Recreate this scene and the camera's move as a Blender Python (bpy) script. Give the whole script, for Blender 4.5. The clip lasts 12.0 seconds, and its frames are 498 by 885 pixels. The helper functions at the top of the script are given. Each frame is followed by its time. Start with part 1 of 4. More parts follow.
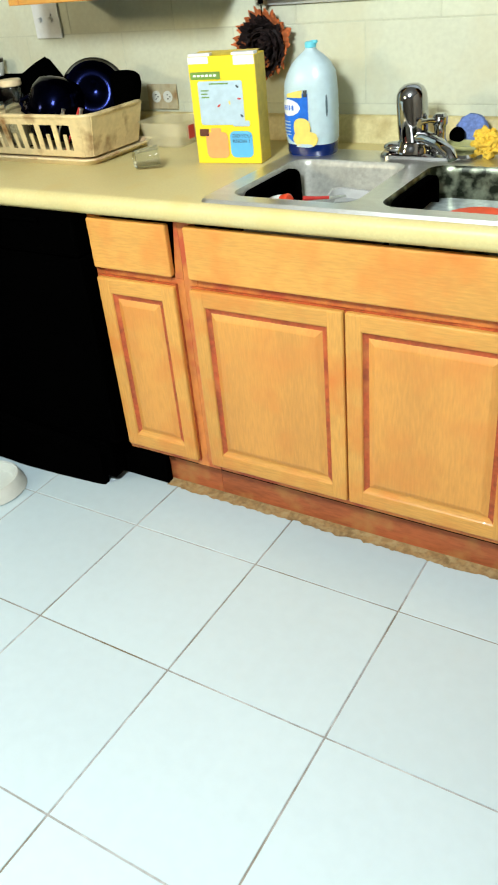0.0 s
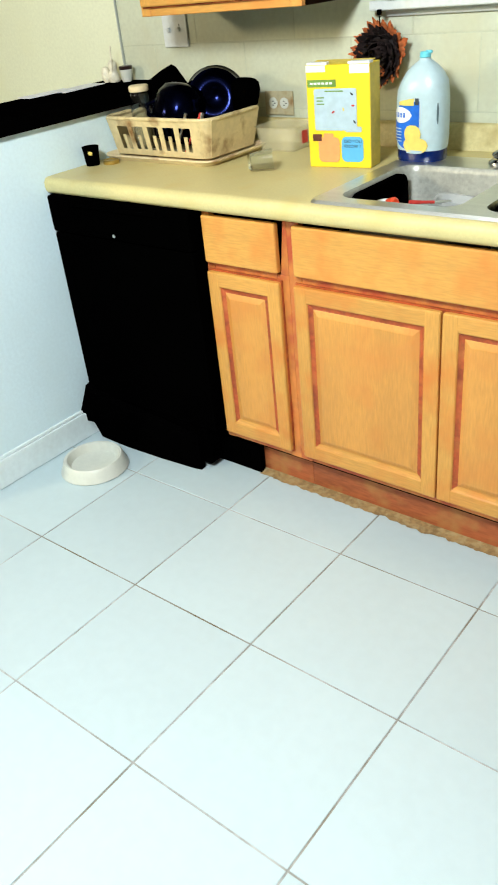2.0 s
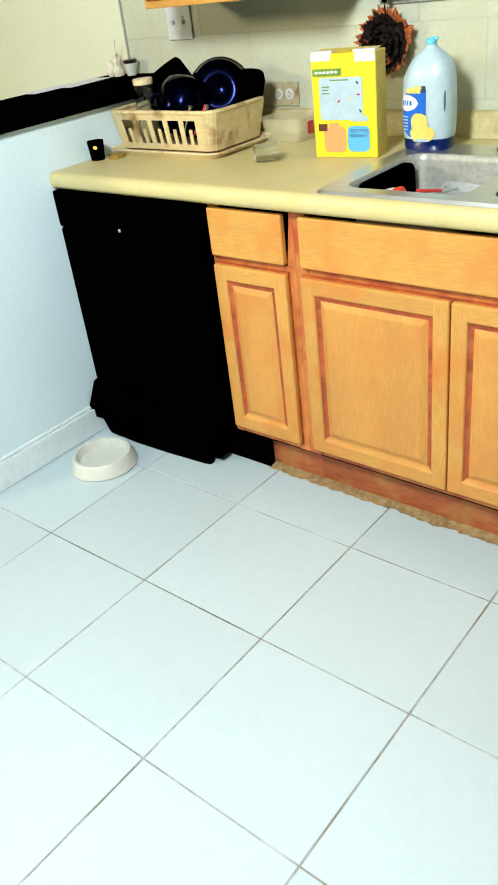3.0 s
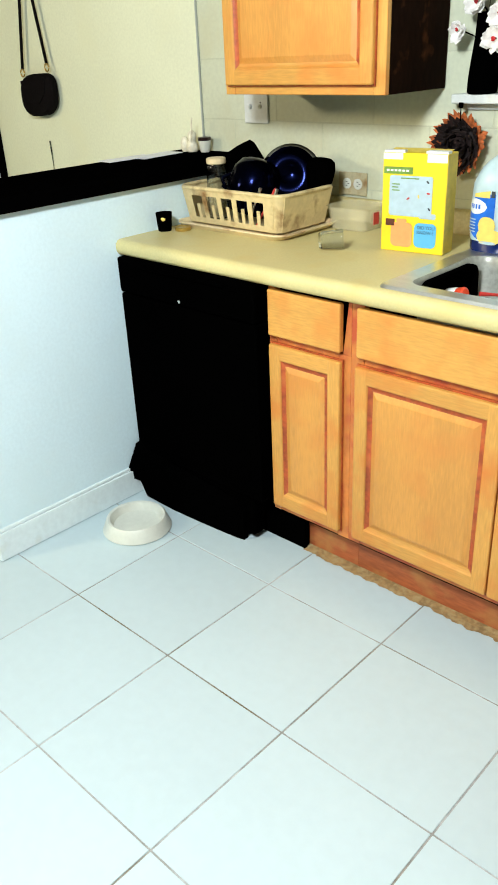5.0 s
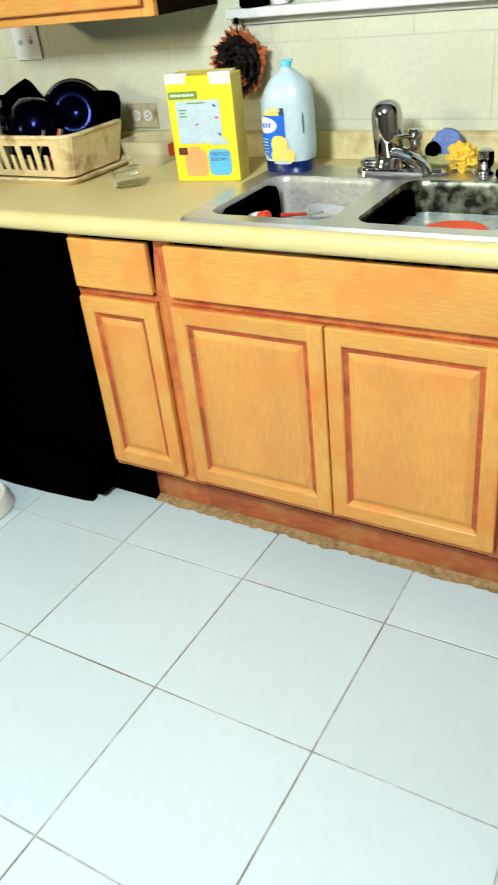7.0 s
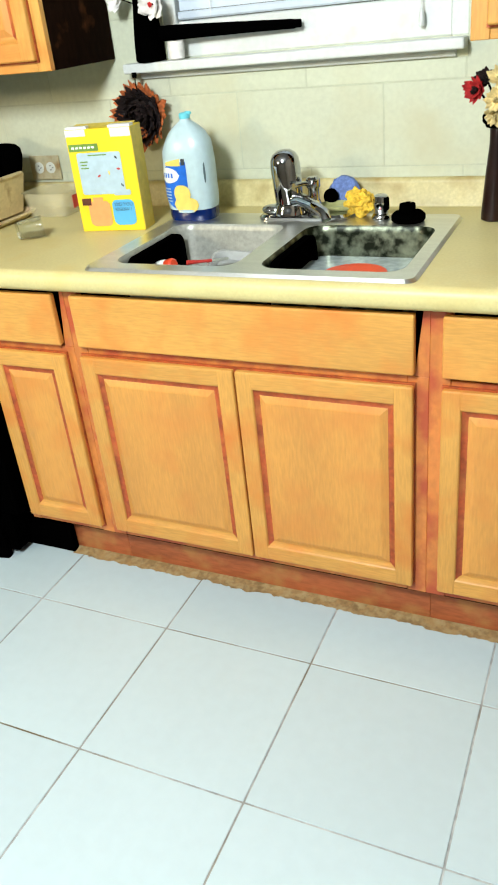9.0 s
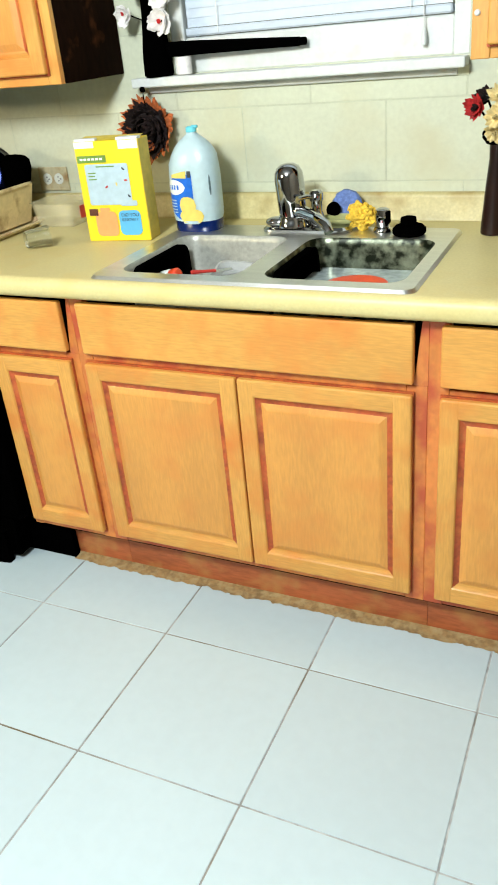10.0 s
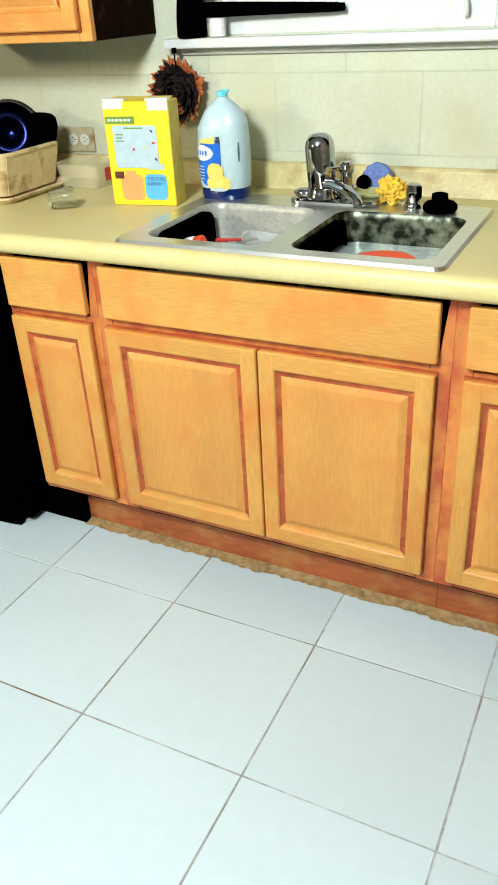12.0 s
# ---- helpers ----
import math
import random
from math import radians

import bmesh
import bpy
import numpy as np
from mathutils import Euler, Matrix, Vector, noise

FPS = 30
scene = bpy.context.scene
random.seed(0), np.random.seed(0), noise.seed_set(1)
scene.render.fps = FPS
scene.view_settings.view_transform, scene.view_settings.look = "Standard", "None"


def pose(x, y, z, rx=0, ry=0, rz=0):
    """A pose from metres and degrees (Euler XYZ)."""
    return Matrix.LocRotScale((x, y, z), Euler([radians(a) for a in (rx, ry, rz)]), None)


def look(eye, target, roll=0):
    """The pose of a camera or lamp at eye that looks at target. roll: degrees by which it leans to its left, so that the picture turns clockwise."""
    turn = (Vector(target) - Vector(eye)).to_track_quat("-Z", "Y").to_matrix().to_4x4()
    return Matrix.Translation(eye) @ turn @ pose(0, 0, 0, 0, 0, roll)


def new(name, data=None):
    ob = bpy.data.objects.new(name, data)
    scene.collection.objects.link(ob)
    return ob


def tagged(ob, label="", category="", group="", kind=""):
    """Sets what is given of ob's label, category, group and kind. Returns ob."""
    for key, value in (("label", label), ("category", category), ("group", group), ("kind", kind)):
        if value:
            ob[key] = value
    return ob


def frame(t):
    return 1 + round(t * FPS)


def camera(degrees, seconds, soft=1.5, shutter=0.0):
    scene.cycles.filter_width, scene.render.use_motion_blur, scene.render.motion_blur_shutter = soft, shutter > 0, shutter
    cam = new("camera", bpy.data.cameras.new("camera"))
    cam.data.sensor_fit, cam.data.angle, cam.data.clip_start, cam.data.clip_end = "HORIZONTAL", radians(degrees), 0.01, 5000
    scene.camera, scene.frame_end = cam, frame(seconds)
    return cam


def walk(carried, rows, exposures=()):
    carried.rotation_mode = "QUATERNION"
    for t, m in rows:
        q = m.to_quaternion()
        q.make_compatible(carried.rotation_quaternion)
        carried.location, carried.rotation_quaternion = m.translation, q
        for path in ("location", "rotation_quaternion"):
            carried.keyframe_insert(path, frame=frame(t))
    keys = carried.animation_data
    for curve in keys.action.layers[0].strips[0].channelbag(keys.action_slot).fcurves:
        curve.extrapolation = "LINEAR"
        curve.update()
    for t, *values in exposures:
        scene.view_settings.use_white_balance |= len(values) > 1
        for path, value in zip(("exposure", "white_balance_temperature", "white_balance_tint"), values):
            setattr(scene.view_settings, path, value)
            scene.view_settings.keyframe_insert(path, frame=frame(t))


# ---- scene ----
cam = camera(35.1, 12.0, soft=1.8, shutter=0.35)
PATH = [
    (0, (2.069, -2.132, 1.408), (1.125, -0.727, 0.341), -5.9),
    (0.5, (2.118, -2.144, 1.412), (1.163, -0.721, 0.38), -7.4),
    (1, (2.148, -2.155, 1.417), (1.113, -0.804, 0.368), -9.1),
    (1.5, (2.135, -2.197, 1.414), (1.052, -0.866, 0.387), -7.8),
    (2, (2.122, -2.221, 1.42), (0.985, -0.939, 0.389), -6.3),
    (2.5, (2.136, -2.228, 1.39), (0.953, -0.959, 0.395), -6.9),
    (2.7, (2.132, -2.213, 1.406), (0.97, -0.942, 0.39), -7.5),
    (4.3, (2.095, -2.204, 1.407), (0.91, -1.001, 0.336), -5.6),
    (4.5, (2.099, -2.191, 1.415), (0.873, -0.941, 0.448), -4.0),
    (5, (2.066, -2.201, 1.451), (0.816, -0.925, 0.551), -2.7),
    (5.5, (2.068, -2.209, 1.434), (0.794, -0.958, 0.532), -4.8),
    (6, (2.073, -2.195, 1.421), (0.871, -0.887, 0.502), -5.9),
    (6.5, (2.082, -2.165, 1.42), (0.991, -0.793, 0.458), -6.5),
    (7, (2.097, -2.118, 1.421), (1.158, -0.695, 0.375), -6.8),
    (7.5, (2.098, -2.101, 1.407), (1.24, -0.637, 0.349), -6.0),
    (7.7, (2.093, -2.09, 1.416), (1.262, -0.624, 0.338), -5.7),
    (9.3, (2.128, -2.111, 1.421), (1.351, -0.529, 0.476), -6.4),
    (9.5, (2.134, -2.123, 1.406), (1.368, -0.531, 0.469), -6.2),
    (10, (2.13, -2.131, 1.418), (1.334, -0.555, 0.479), -5.6),
    (10.5, (2.119, -2.129, 1.418), (1.312, -0.568, 0.463), -5.6),
    (11, (2.125, -2.124, 1.41), (1.324, -0.566, 0.445), -5.6),
    (11.5, (2.109, -2.117, 1.415), (1.309, -0.588, 0.403), -3.8),
    (12, (2.107, -2.13, 1.407), (1.3, -0.592, 0.414), -3.3),
]
walk(cam, [(t, look(eye, target, roll)) for t, eye, target, roll in PATH], exposures=[(0.0, -0.2), (12.0, -0.2)])

# ---- world and lamps ----
world = bpy.data.worlds.new("world")
scene.world = world
world.use_nodes = True
wn = world.node_tree.nodes
sky = wn.new("ShaderNodeTexSky")
sky.sky_type, sky.sun_disc = "NISHITA", False
sky.sun_elevation, sky.sun_rotation = radians(20), radians(160)
wn["Background"].inputs["Strength"].default_value = 0.08
world.node_tree.links.new(sky.outputs[0], wn["Background"].inputs["Color"])


def area_lamp(name, place, aim, size, watts, colour):
    data = bpy.data.lights.new(name, "AREA")
    data.shape, data.size, data.energy, data.color = "DISK", size, watts, colour
    ob = new(name, data)
    ob.matrix_world = look(place, aim)
    return ob


def ceiling_globe(name, place, radius, watts, colour):
    data = bpy.data.lights.new(name, "POINT")
    data.shadow_soft_size, data.energy, data.color = radius, watts, colour
    ob = new(name, data)
    ob.location = place
    return ob


# ceiling lamp of the dining area, past the half wall, and the kitchen's own ceiling globe
area_lamp("dining_ceiling_lamp", (-1.45, -3.9, 2.30), (0.6, -0.4, 0.9), 0.6, 92, (1.0, 0.85, 0.56))
ceiling_globe("kitchen_ceiling_lamp", (1.36, -2.32, 2.15), 0.19, 305, (0.90, 0.97, 1.0))

# ---- materials ----


def mat(name, colour, rough=0.5, metal=0.0, vary=0.12, scale=6.0, bump=0.1, fine=60.0, stretch=(1, 1, 1), coat=0.0,
        stain=None, stain_at=(0.55, 0.75), stain_scale=3.0, trans=0.0, alpha=1.0, pieces=0.0, ior=1.45, spec=0.5, placed=False):
    """A surface with colour variation at two scales, fine relief and, where asked, stains of a shape of their own."""
    m = bpy.data.materials.new(name)
    m.use_nodes = True
    n, l = m.node_tree.nodes, m.node_tree.links
    b = n["Principled BSDF"]
    co = n.new("ShaderNodeTexCoord")
    mp = n.new("ShaderNodeMapping")
    mp.inputs["Scale"].default_value = stretch
    where = n.new("ShaderNodeNewGeometry").outputs["Position"] if placed else co.outputs["Object"]
    l.new(where, mp.inputs["Vector"])
    big, small = n.new("ShaderNodeTexNoise"), n.new("ShaderNodeTexNoise")
    big.inputs["Scale"].default_value, big.inputs["Detail"].default_value = scale, 4
    small.inputs["Scale"].default_value, small.inputs["Detail"].default_value = fine, 3
    for t in (big, small):
        l.new(mp.outputs[0], t.inputs["Vector"])
    add = n.new("ShaderNodeMath")
    add.operation = "ADD"
    l.new(big.outputs["Fac"], add.inputs[0])
    l.new(small.outputs["Fac"], add.inputs[1])
    ramp = n.new("ShaderNodeMapRange")
    ramp.interpolation_type = "SMOOTHSTEP"
    ramp.inputs["From Min"].default_value, ramp.inputs["From Max"].default_value = 0.6, 1.4
    ramp.inputs["To Min"].default_value, ramp.inputs["To Max"].default_value = 1 - vary, 1 + vary * 0.6
    l.new(add.outputs[0], ramp.inputs["Value"])
    mul = n.new("ShaderNodeVectorMath")
    mul.operation = "SCALE"
    mul.inputs[0].default_value = colour
    last = ramp.outputs[0]
    if pieces:
        info, pr, pm = n.new("ShaderNodeObjectInfo"), n.new("ShaderNodeMapRange"), n.new("ShaderNodeMath")
        pr.inputs["To Min"].default_value, pr.inputs["To Max"].default_value = 1 - pieces, 1 + pieces * 0.5
        l.new(info.outputs["Random"], pr.inputs["Value"])
        pm.operation = "MULTIPLY"
        l.new(last, pm.inputs[0])
        l.new(pr.outputs[0], pm.inputs[1])
        last = pm.outputs[0]
    l.new(last, mul.inputs["Scale"])
    col = mul.outputs[0]
    if stain:
        sn, sr, mix = n.new("ShaderNodeTexNoise"), n.new("ShaderNodeMapRange"), n.new("ShaderNodeMix")
        sn.inputs["Scale"].default_value, sn.inputs["Detail"].default_value = stain_scale, 6
        l.new(where, sn.inputs["Vector"])
        sr.inputs["From Min"].default_value, sr.inputs["From Max"].default_value = stain_at
        l.new(sn.outputs["Fac"], sr.inputs["Value"])
        mix.data_type = "RGBA"
        l.new(sr.outputs[0], mix.inputs["Factor"])
        l.new(col, mix.inputs["A"])
        mix.inputs["B"].default_value = (*stain, 1)
        col = mix.outputs["Result"]
    l.new(col, b.inputs["Base Color"])
    rr = n.new("ShaderNodeMapRange")
    rr.inputs["To Min"].default_value, rr.inputs["To Max"].default_value = rough * 0.8, min(1, rough * 1.25)
    l.new(big.outputs["Fac"], rr.inputs["Value"])
    l.new(rr.outputs[0], b.inputs["Roughness"])
    b.inputs["Metallic"].default_value, b.inputs["Coat Weight"].default_value = metal, coat
    b.inputs["Transmission Weight"].default_value, b.inputs["Alpha"].default_value = trans, alpha
    b.inputs["IOR"].default_value, b.inputs["Specular IOR Level"].default_value = ior, spec
    if bump:
        bp = n.new("ShaderNodeBump")
        bp.inputs["Strength"].default_value, bp.inputs["Distance"].default_value = bump, 0.002
        l.new(add.outputs[0], bp.inputs["Height"])
        l.new(bp.outputs[0], b.inputs["Normal"])
    return m


WOOD_V = mat("maple_upright", (0.62, 0.308, 0.066), 0.42, vary=0.18, scale=2.0, fine=38, stretch=(6, 6, 0.7), bump=0.05, coat=0.08, pieces=0.06,
             stain=(0.60, 0.185, 0.030), stain_at=(0.47, 0.78), stain_scale=8)
WOOD_H = mat("maple_level", (0.62, 0.308, 0.066), 0.42, vary=0.18, scale=2.0, fine=38, stretch=(0.7, 6, 6), bump=0.05, coat=0.08, pieces=0.06,
             stain=(0.60, 0.185, 0.030), stain_at=(0.47, 0.78), stain_scale=8)
WOOD_PANEL = mat("maple_panel", (0.62, 0.285, 0.058), 0.4, vary=0.16, scale=2.0, fine=38, stretch=(5, 5, 0.7), bump=0.04, coat=0.2, pieces=0.05,
                 stain=(0.60, 0.215, 0.040), stain_at=(0.5, 0.8), stain_scale=7)
WOOD_FRAME = mat("maple_frame", (0.60, 0.205, 0.045), 0.45, vary=0.22, scale=2.0, fine=24, stretch=(3, 3, 1.5), bump=0.05, coat=0.15,
                 stain=(0.42, 0.075, 0.025), stain_at=(0.44, 0.62), stain_scale=11)
# shade of door grooves and gaps, put into a dark red wood colour
GROOVE_SHADE = mat("red_groove_shade", (0.40, 0.075, 0.020), 0.45, vary=0.45, scale=14, fine=90, bump=0.05, stain=(0.50, 0.16, 0.040), stain_at=(0.50, 0.80), stain_scale=16)
# near-black brown for base cabinet panels and wall cabinet sides
WOOD_DARK = mat("near_black_brown", (0.010, 0.004, 0.002), 0.6, vary=0.5, scale=8, fine=70, stretch=(1, 1, 0.4), bump=0.1,
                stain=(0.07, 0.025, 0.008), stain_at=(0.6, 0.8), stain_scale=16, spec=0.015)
TOE = mat("toe_board_wood", (0.36, 0.095, 0.030), 0.5, vary=0.3, scale=5, fine=50, stretch=(0.6, 3, 3), stain=(0.40, 0.17, 0.05), stain_at=(0.5, 0.7), stain_scale=14)
LAMINATE = mat("cream_laminate", (0.60, 0.52, 0.235), 0.42, vary=0.09, scale=5, fine=160, bump=0.03, stain=(0.58, 0.46, 0.17), stain_at=(0.5, 0.8), stain_scale=9)
TILE = mat("white_tile", (0.505, 0.618, 0.645), 0.37, spec=0.35, placed=True, vary=0.03, scale=2.3, fine=31, bump=0.0, pieces=0.05)
GROUT = mat("grout", (0.42, 0.44, 0.43), 0.9, vary=0.4, scale=5, fine=40, bump=0.3, stain=(0.15, 0.12, 0.07), stain_at=(0.5, 0.66), stain_scale=2.2)
WALL = mat("cream_wall_paint", (0.75, 0.775, 0.57), 0.6, vary=0.07, scale=2.5, fine=90, bump=0.12, stain=(0.74, 0.75, 0.52), stain_at=(0.5, 0.8), stain_scale=4)
BLOCK = mat("painted_block", placed=True, colour=(0.575, 0.605, 0.455), rough=0.5, vary=0.08, scale=3.5, fine=70, bump=0.25, pieces=0.03, stain=(0.53, 0.51, 0.33), stain_at=(0.5, 0.8), stain_scale=5)
WHITE_WALL = mat("white_wall_paint", (0.68, 0.835, 0.88), 0.6, vary=0.05, scale=2, fine=90, bump=0.1, stain=(0.66, 0.80, 0.82), stain_at=(0.5, 0.8))
# ceiling and outer walls are unseen; kept dark to cut bounced light
CEILING = mat("dim_ceiling", (0.16, 0.155, 0.145), 0.8, vary=0.05, bump=0.2)
ROOM = mat("dim_outer_wall", (0.13, 0.11, 0.08), 0.7, vary=0.08, scale=2.5, fine=90, bump=0.12)
CLEAN_BOWL = mat("clean_steel_bowl", (0.40, 0.41, 0.36), 0.34, metal=0.25, vary=0.25, scale=9, fine=90, bump=0.05, stain=(0.16, 0.06, 0.02), stain_at=(0.62, 0.72), stain_scale=8)
TRIM = mat("white_trim_paint", (0.66, 0.69, 0.66), 0.4, vary=0.08, scale=8, bump=0.05, stain=(0.6, 0.58, 0.45), stain_at=(0.6, 0.85), stain_scale=12)
BLACK = mat("black_enamel", (0.0004, 0.0004, 0.0004), 0.6, vary=0.2, bump=0.03, spec=0.0)
BLACK_MATT = mat("black_matt", (0.0005, 0.0005, 0.0005), 0.85, vary=0.3, bump=0.2, spec=0.0)
BLACK_STONE = mat("black_laminate", (0.0005, 0.0005, 0.0005), 0.55, vary=0.3, fine=200, bump=0.02, spec=0.0)
NAVY_POT = mat("dark_enamel", (0.002, 0.003, 0.015), 0.12, metal=0.95, vary=0.3, bump=0.02, spec=0.10)
LEATHER = mat("black_leather", (0.006, 0.005, 0.005), 0.65, vary=0.3, fine=120, bump=0.4, spec=0.015)
STEEL = mat("brushed_steel", (0.74, 0.75, 0.70), 0.36, metal=1.0, vary=0.12, scale=5, fine=120, stretch=(1, 8, 1), bump=0.05)
GRIP_SHADE = mat("grip_hollow_shade", (0.10, 0.16, 0.18), 0.4, vary=0.1, bump=0.02)
SOAP_DISH = mat("pale_green_plastic", (0.46, 0.47, 0.20), 0.4, vary=0.2, bump=0.05)
# dark green stain: scum, and the bowl's shade put into the same colour
STEEL_BOWL = mat("worn_shaded_steel_bowl", (0.22, 0.25, 0.17), 0.3, metal=0.5, vary=0.3, scale=9, fine=90, bump=0.08, stain=(0.006, 0.010, 0.003), stain_at=(0.38, 0.58), stain_scale=30)
CHROME = mat("chrome", (0.50, 0.51, 0.52), 0.045, metal=1.0, vary=0.05, bump=0.0)
RACK = mat("beige_plastic", (0.66, 0.53, 0.27), 0.4, vary=0.14, scale=9, bump=0.05, stain=(0.24, 0.12, 0.035), stain_at=(0.56, 0.72), stain_scale=14)
TRAY = mat("beige_tray_plastic", (0.70, 0.57, 0.34), 0.4, vary=0.12, scale=9, bump=0.05, stain=(0.32, 0.12, 0.05), stain_at=(0.55, 0.72), stain_scale=11)
YELLOW = mat("yellow_card", (0.85, 0.62, 0.02), 0.45, vary=0.06, bump=0.02)
YELLOW_SIDE = mat("yellow_side_card", (0.74, 0.57, 0.10), 0.5, vary=0.15, scale=12, bump=0.02)
CARD_WHITE = mat("white_card", (0.78, 0.80, 0.76), 0.5, vary=0.08, scale=14, bump=0.03)
PALE_BLUE = mat("pale_blue_print", (0.42, 0.55, 0.62), 0.5, vary=0.08, scale=30, bump=0.0)
ORANGE_PRINT = mat("orange_print", (0.85, 0.34, 0.12), 0.5, vary=0.08, bump=0.0)
BLUE_PRINT = mat("blue_print", (0.10, 0.42, 0.72), 0.5, vary=0.08, bump=0.0)
DARK_PRINT = mat("dark_print", (0.03, 0.04, 0.05), 0.5, vary=0.2, bump=0.0)
RED_PRINT = mat("red_print", (0.55, 0.04, 0.03), 0.5, vary=0.2, bump=0.0)
BROWN_PRINT = mat("brown_print", (0.10, 0.028, 0.015), 0.5, vary=0.3, scale=60, bump=0.0)
GREEN_PRINT = mat("green_print", (0.16, 0.30, 0.05), 0.5, vary=0.2, bump=0.0)
JUG = mat("pale_blue_plastic", (0.62, 0.80, 0.84), 0.3, vary=0.08, scale=8, bump=0.02, trans=0.25)
JUG_CAP = mat("aqua_cap", (0.16, 0.62, 0.72), 0.35, vary=0.1, bump=0.02)
SOAP = mat("blue_liquid", (0.001, 0.012, 0.09), 0.12, vary=0.3, bump=0.0)
LABEL_BLUE = mat("label_blue", (0.01, 0.14, 0.62), 0.35, vary=0.25, scale=18, bump=0.0)
DUCK = mat("label_yellow", (0.80, 0.62, 0.14), 0.4, vary=0.12, bump=0.0)
GLASS = mat("clear_glass", (0.92, 0.95, 0.95), 0.03, vary=0.02, bump=0.0, trans=1.0)
MILKY = mat("milky_plastic", (0.62, 0.64, 0.62), 0.25, vary=0.12, scale=12, bump=0.03, trans=0.35)
WATER = mat("soapy_water", (0.36, 0.42, 0.41), 0.06, vary=0.3, scale=14, fine=60, bump=0.1)
CLEAR = mat("clear_plastic", (0.76, 0.70, 0.46), 0.15, vary=0.05, bump=0.05, alpha=0.28)
BOWL = mat("ivory_plastic", (0.64, 0.66, 0.58), 0.35, vary=0.06, bump=0.03)
SPONGE = mat("yellow_sponge", (0.80, 0.52, 0.05), 0.9, vary=0.35, scale=40, fine=150, bump=0.8)
SCRUB = mat("blue_scrubber", (0.14, 0.22, 0.50), 0.7, vary=0.35, scale=30, fine=150, bump=0.6)
RED_PLASTIC = mat("red_plastic", (0.75, 0.07, 0.02), 0.3, vary=0.1, bump=0.02)
PETAL_DARK = mat("dark_petal", (0.012, 0.003, 0.002), 0.8, vary=0.5, scale=30, bump=0.2, pieces=0.4)
PETAL_RUST = mat("rust_petal", (0.50, 0.13, 0.035), 0.8, vary=0.5, scale=30, bump=0.2, pieces=0.3)
PETAL_RED = mat("red_petal", (0.50, 0.02, 0.02), 0.7, vary=0.4, scale=30, bump=0.2, pieces=0.3)
PETAL_CREAM = mat("cream_petal", (0.74, 0.60, 0.28), 0.7, vary=0.3, scale=30, bump=0.2, pieces=0.2)
PETAL_WHITE = mat("white_petal", (0.80, 0.78, 0.74), 0.7, vary=0.15, scale=30, bump=0.2)
VASE = mat("dark_red_lacquer", (0.012, 0.002, 0.0015), 0.3, vary=0.5, scale=9, bump=0.05, stain=(0.22, 0.03, 0.012), stain_at=(0.62, 0.8), stain_scale=9)
BASEBOARD = mat("baseboard_paint", (0.74, 0.83, 0.83), 0.45, vary=0.06, scale=8, bump=0.05, stain=(0.62, 0.66, 0.60), stain_at=(0.6, 0.85), stain_scale=12)
BACKSPLASH = mat("soiled_laminate", (0.60, 0.525, 0.25), 0.45, vary=0.15, scale=6, fine=140, bump=0.04, stain=(0.38, 0.28, 0.10), stain_at=(0.52, 0.76), stain_scale=13)
BLIND = mat("blind_slat", (0.56, 0.63, 0.70), 0.45, vary=0.05, scale=4, bump=0.02)
PAPER = mat("paper", (0.78, 0.80, 0.82), 0.7, vary=0.05, bump=0.05)
PORCELAIN = mat("figurine_glaze", (0.76, 0.72, 0.56), 0.3, vary=0.25, scale=40, bump=0.05)
CONDUIT = mat("conduit_grey", (0.36, 0.39, 0.34), 0.6, vary=0.1, bump=0.05)
DIRT = mat("toe_dirt", (0.30, 0.19, 0.075), 0.8, vary=0.4, scale=14, fine=70, bump=0.4, stain=(0.38, 0.29, 0.14), stain_at=(0.46, 0.70), stain_scale=45)
OUTLET = mat("yellowed_outlet_plastic", (0.50, 0.44, 0.27), 0.4, vary=0.2, scale=20, bump=0.03, stain=(0.25, 0.14, 0.05), stain_at=(0.5, 0.75), stain_scale=30)
BRASS = mat("brass", (0.55, 0.38, 0.10), 0.3, metal=0.8, vary=0.2, bump=0.05)
PURPLE = mat("purple_print", (0.22, 0.05, 0.30), 0.4, vary=0.2, bump=0.0)
PANE = mat("window_glass", (0.75, 0.82, 0.88), 0.02, vary=0.02, bump=0.0, trans=1.0)

# ---- building blocks ----


def thing(name, place, label, category, group="", kind=""):
    ob = new(name)
    ob.location = place
    ob.empty_display_size = 0.05
    return tagged(ob, label, category, group, kind)


def base_of(ob):
    place = Vector()
    while ob:
        place += ob.location
        ob = ob.parent
    return place


def part(name, bm, material, parent=None, label="", smooth=False):
    """Links a bmesh, in world coordinates, as one mesh object under a thing or a part."""
    if parent:
        bmesh.ops.translate(bm, vec=-base_of(parent), verts=bm.verts)
    bmesh.ops.recalc_face_normals(bm, faces=bm.faces)
    for f in bm.faces:
        f.smooth = smooth
    if smooth:
        for e in bm.edges:
            e.smooth = len(e.link_faces) == 2 and e.calc_face_angle(0.0) < radians(44)
    me = bpy.data.meshes.new(name)
    bm.to_mesh(me)
    bm.free()
    me.materials.append(material)
    ob = new(name, me)
    if parent:
        ob.parent = parent
    if label:
        ob["label"] = label
    return ob


def setting(name, bm, material, label, category, smooth=False):
    return tagged(part(name, bm, material, None, label, smooth), label, category, kind="structure")


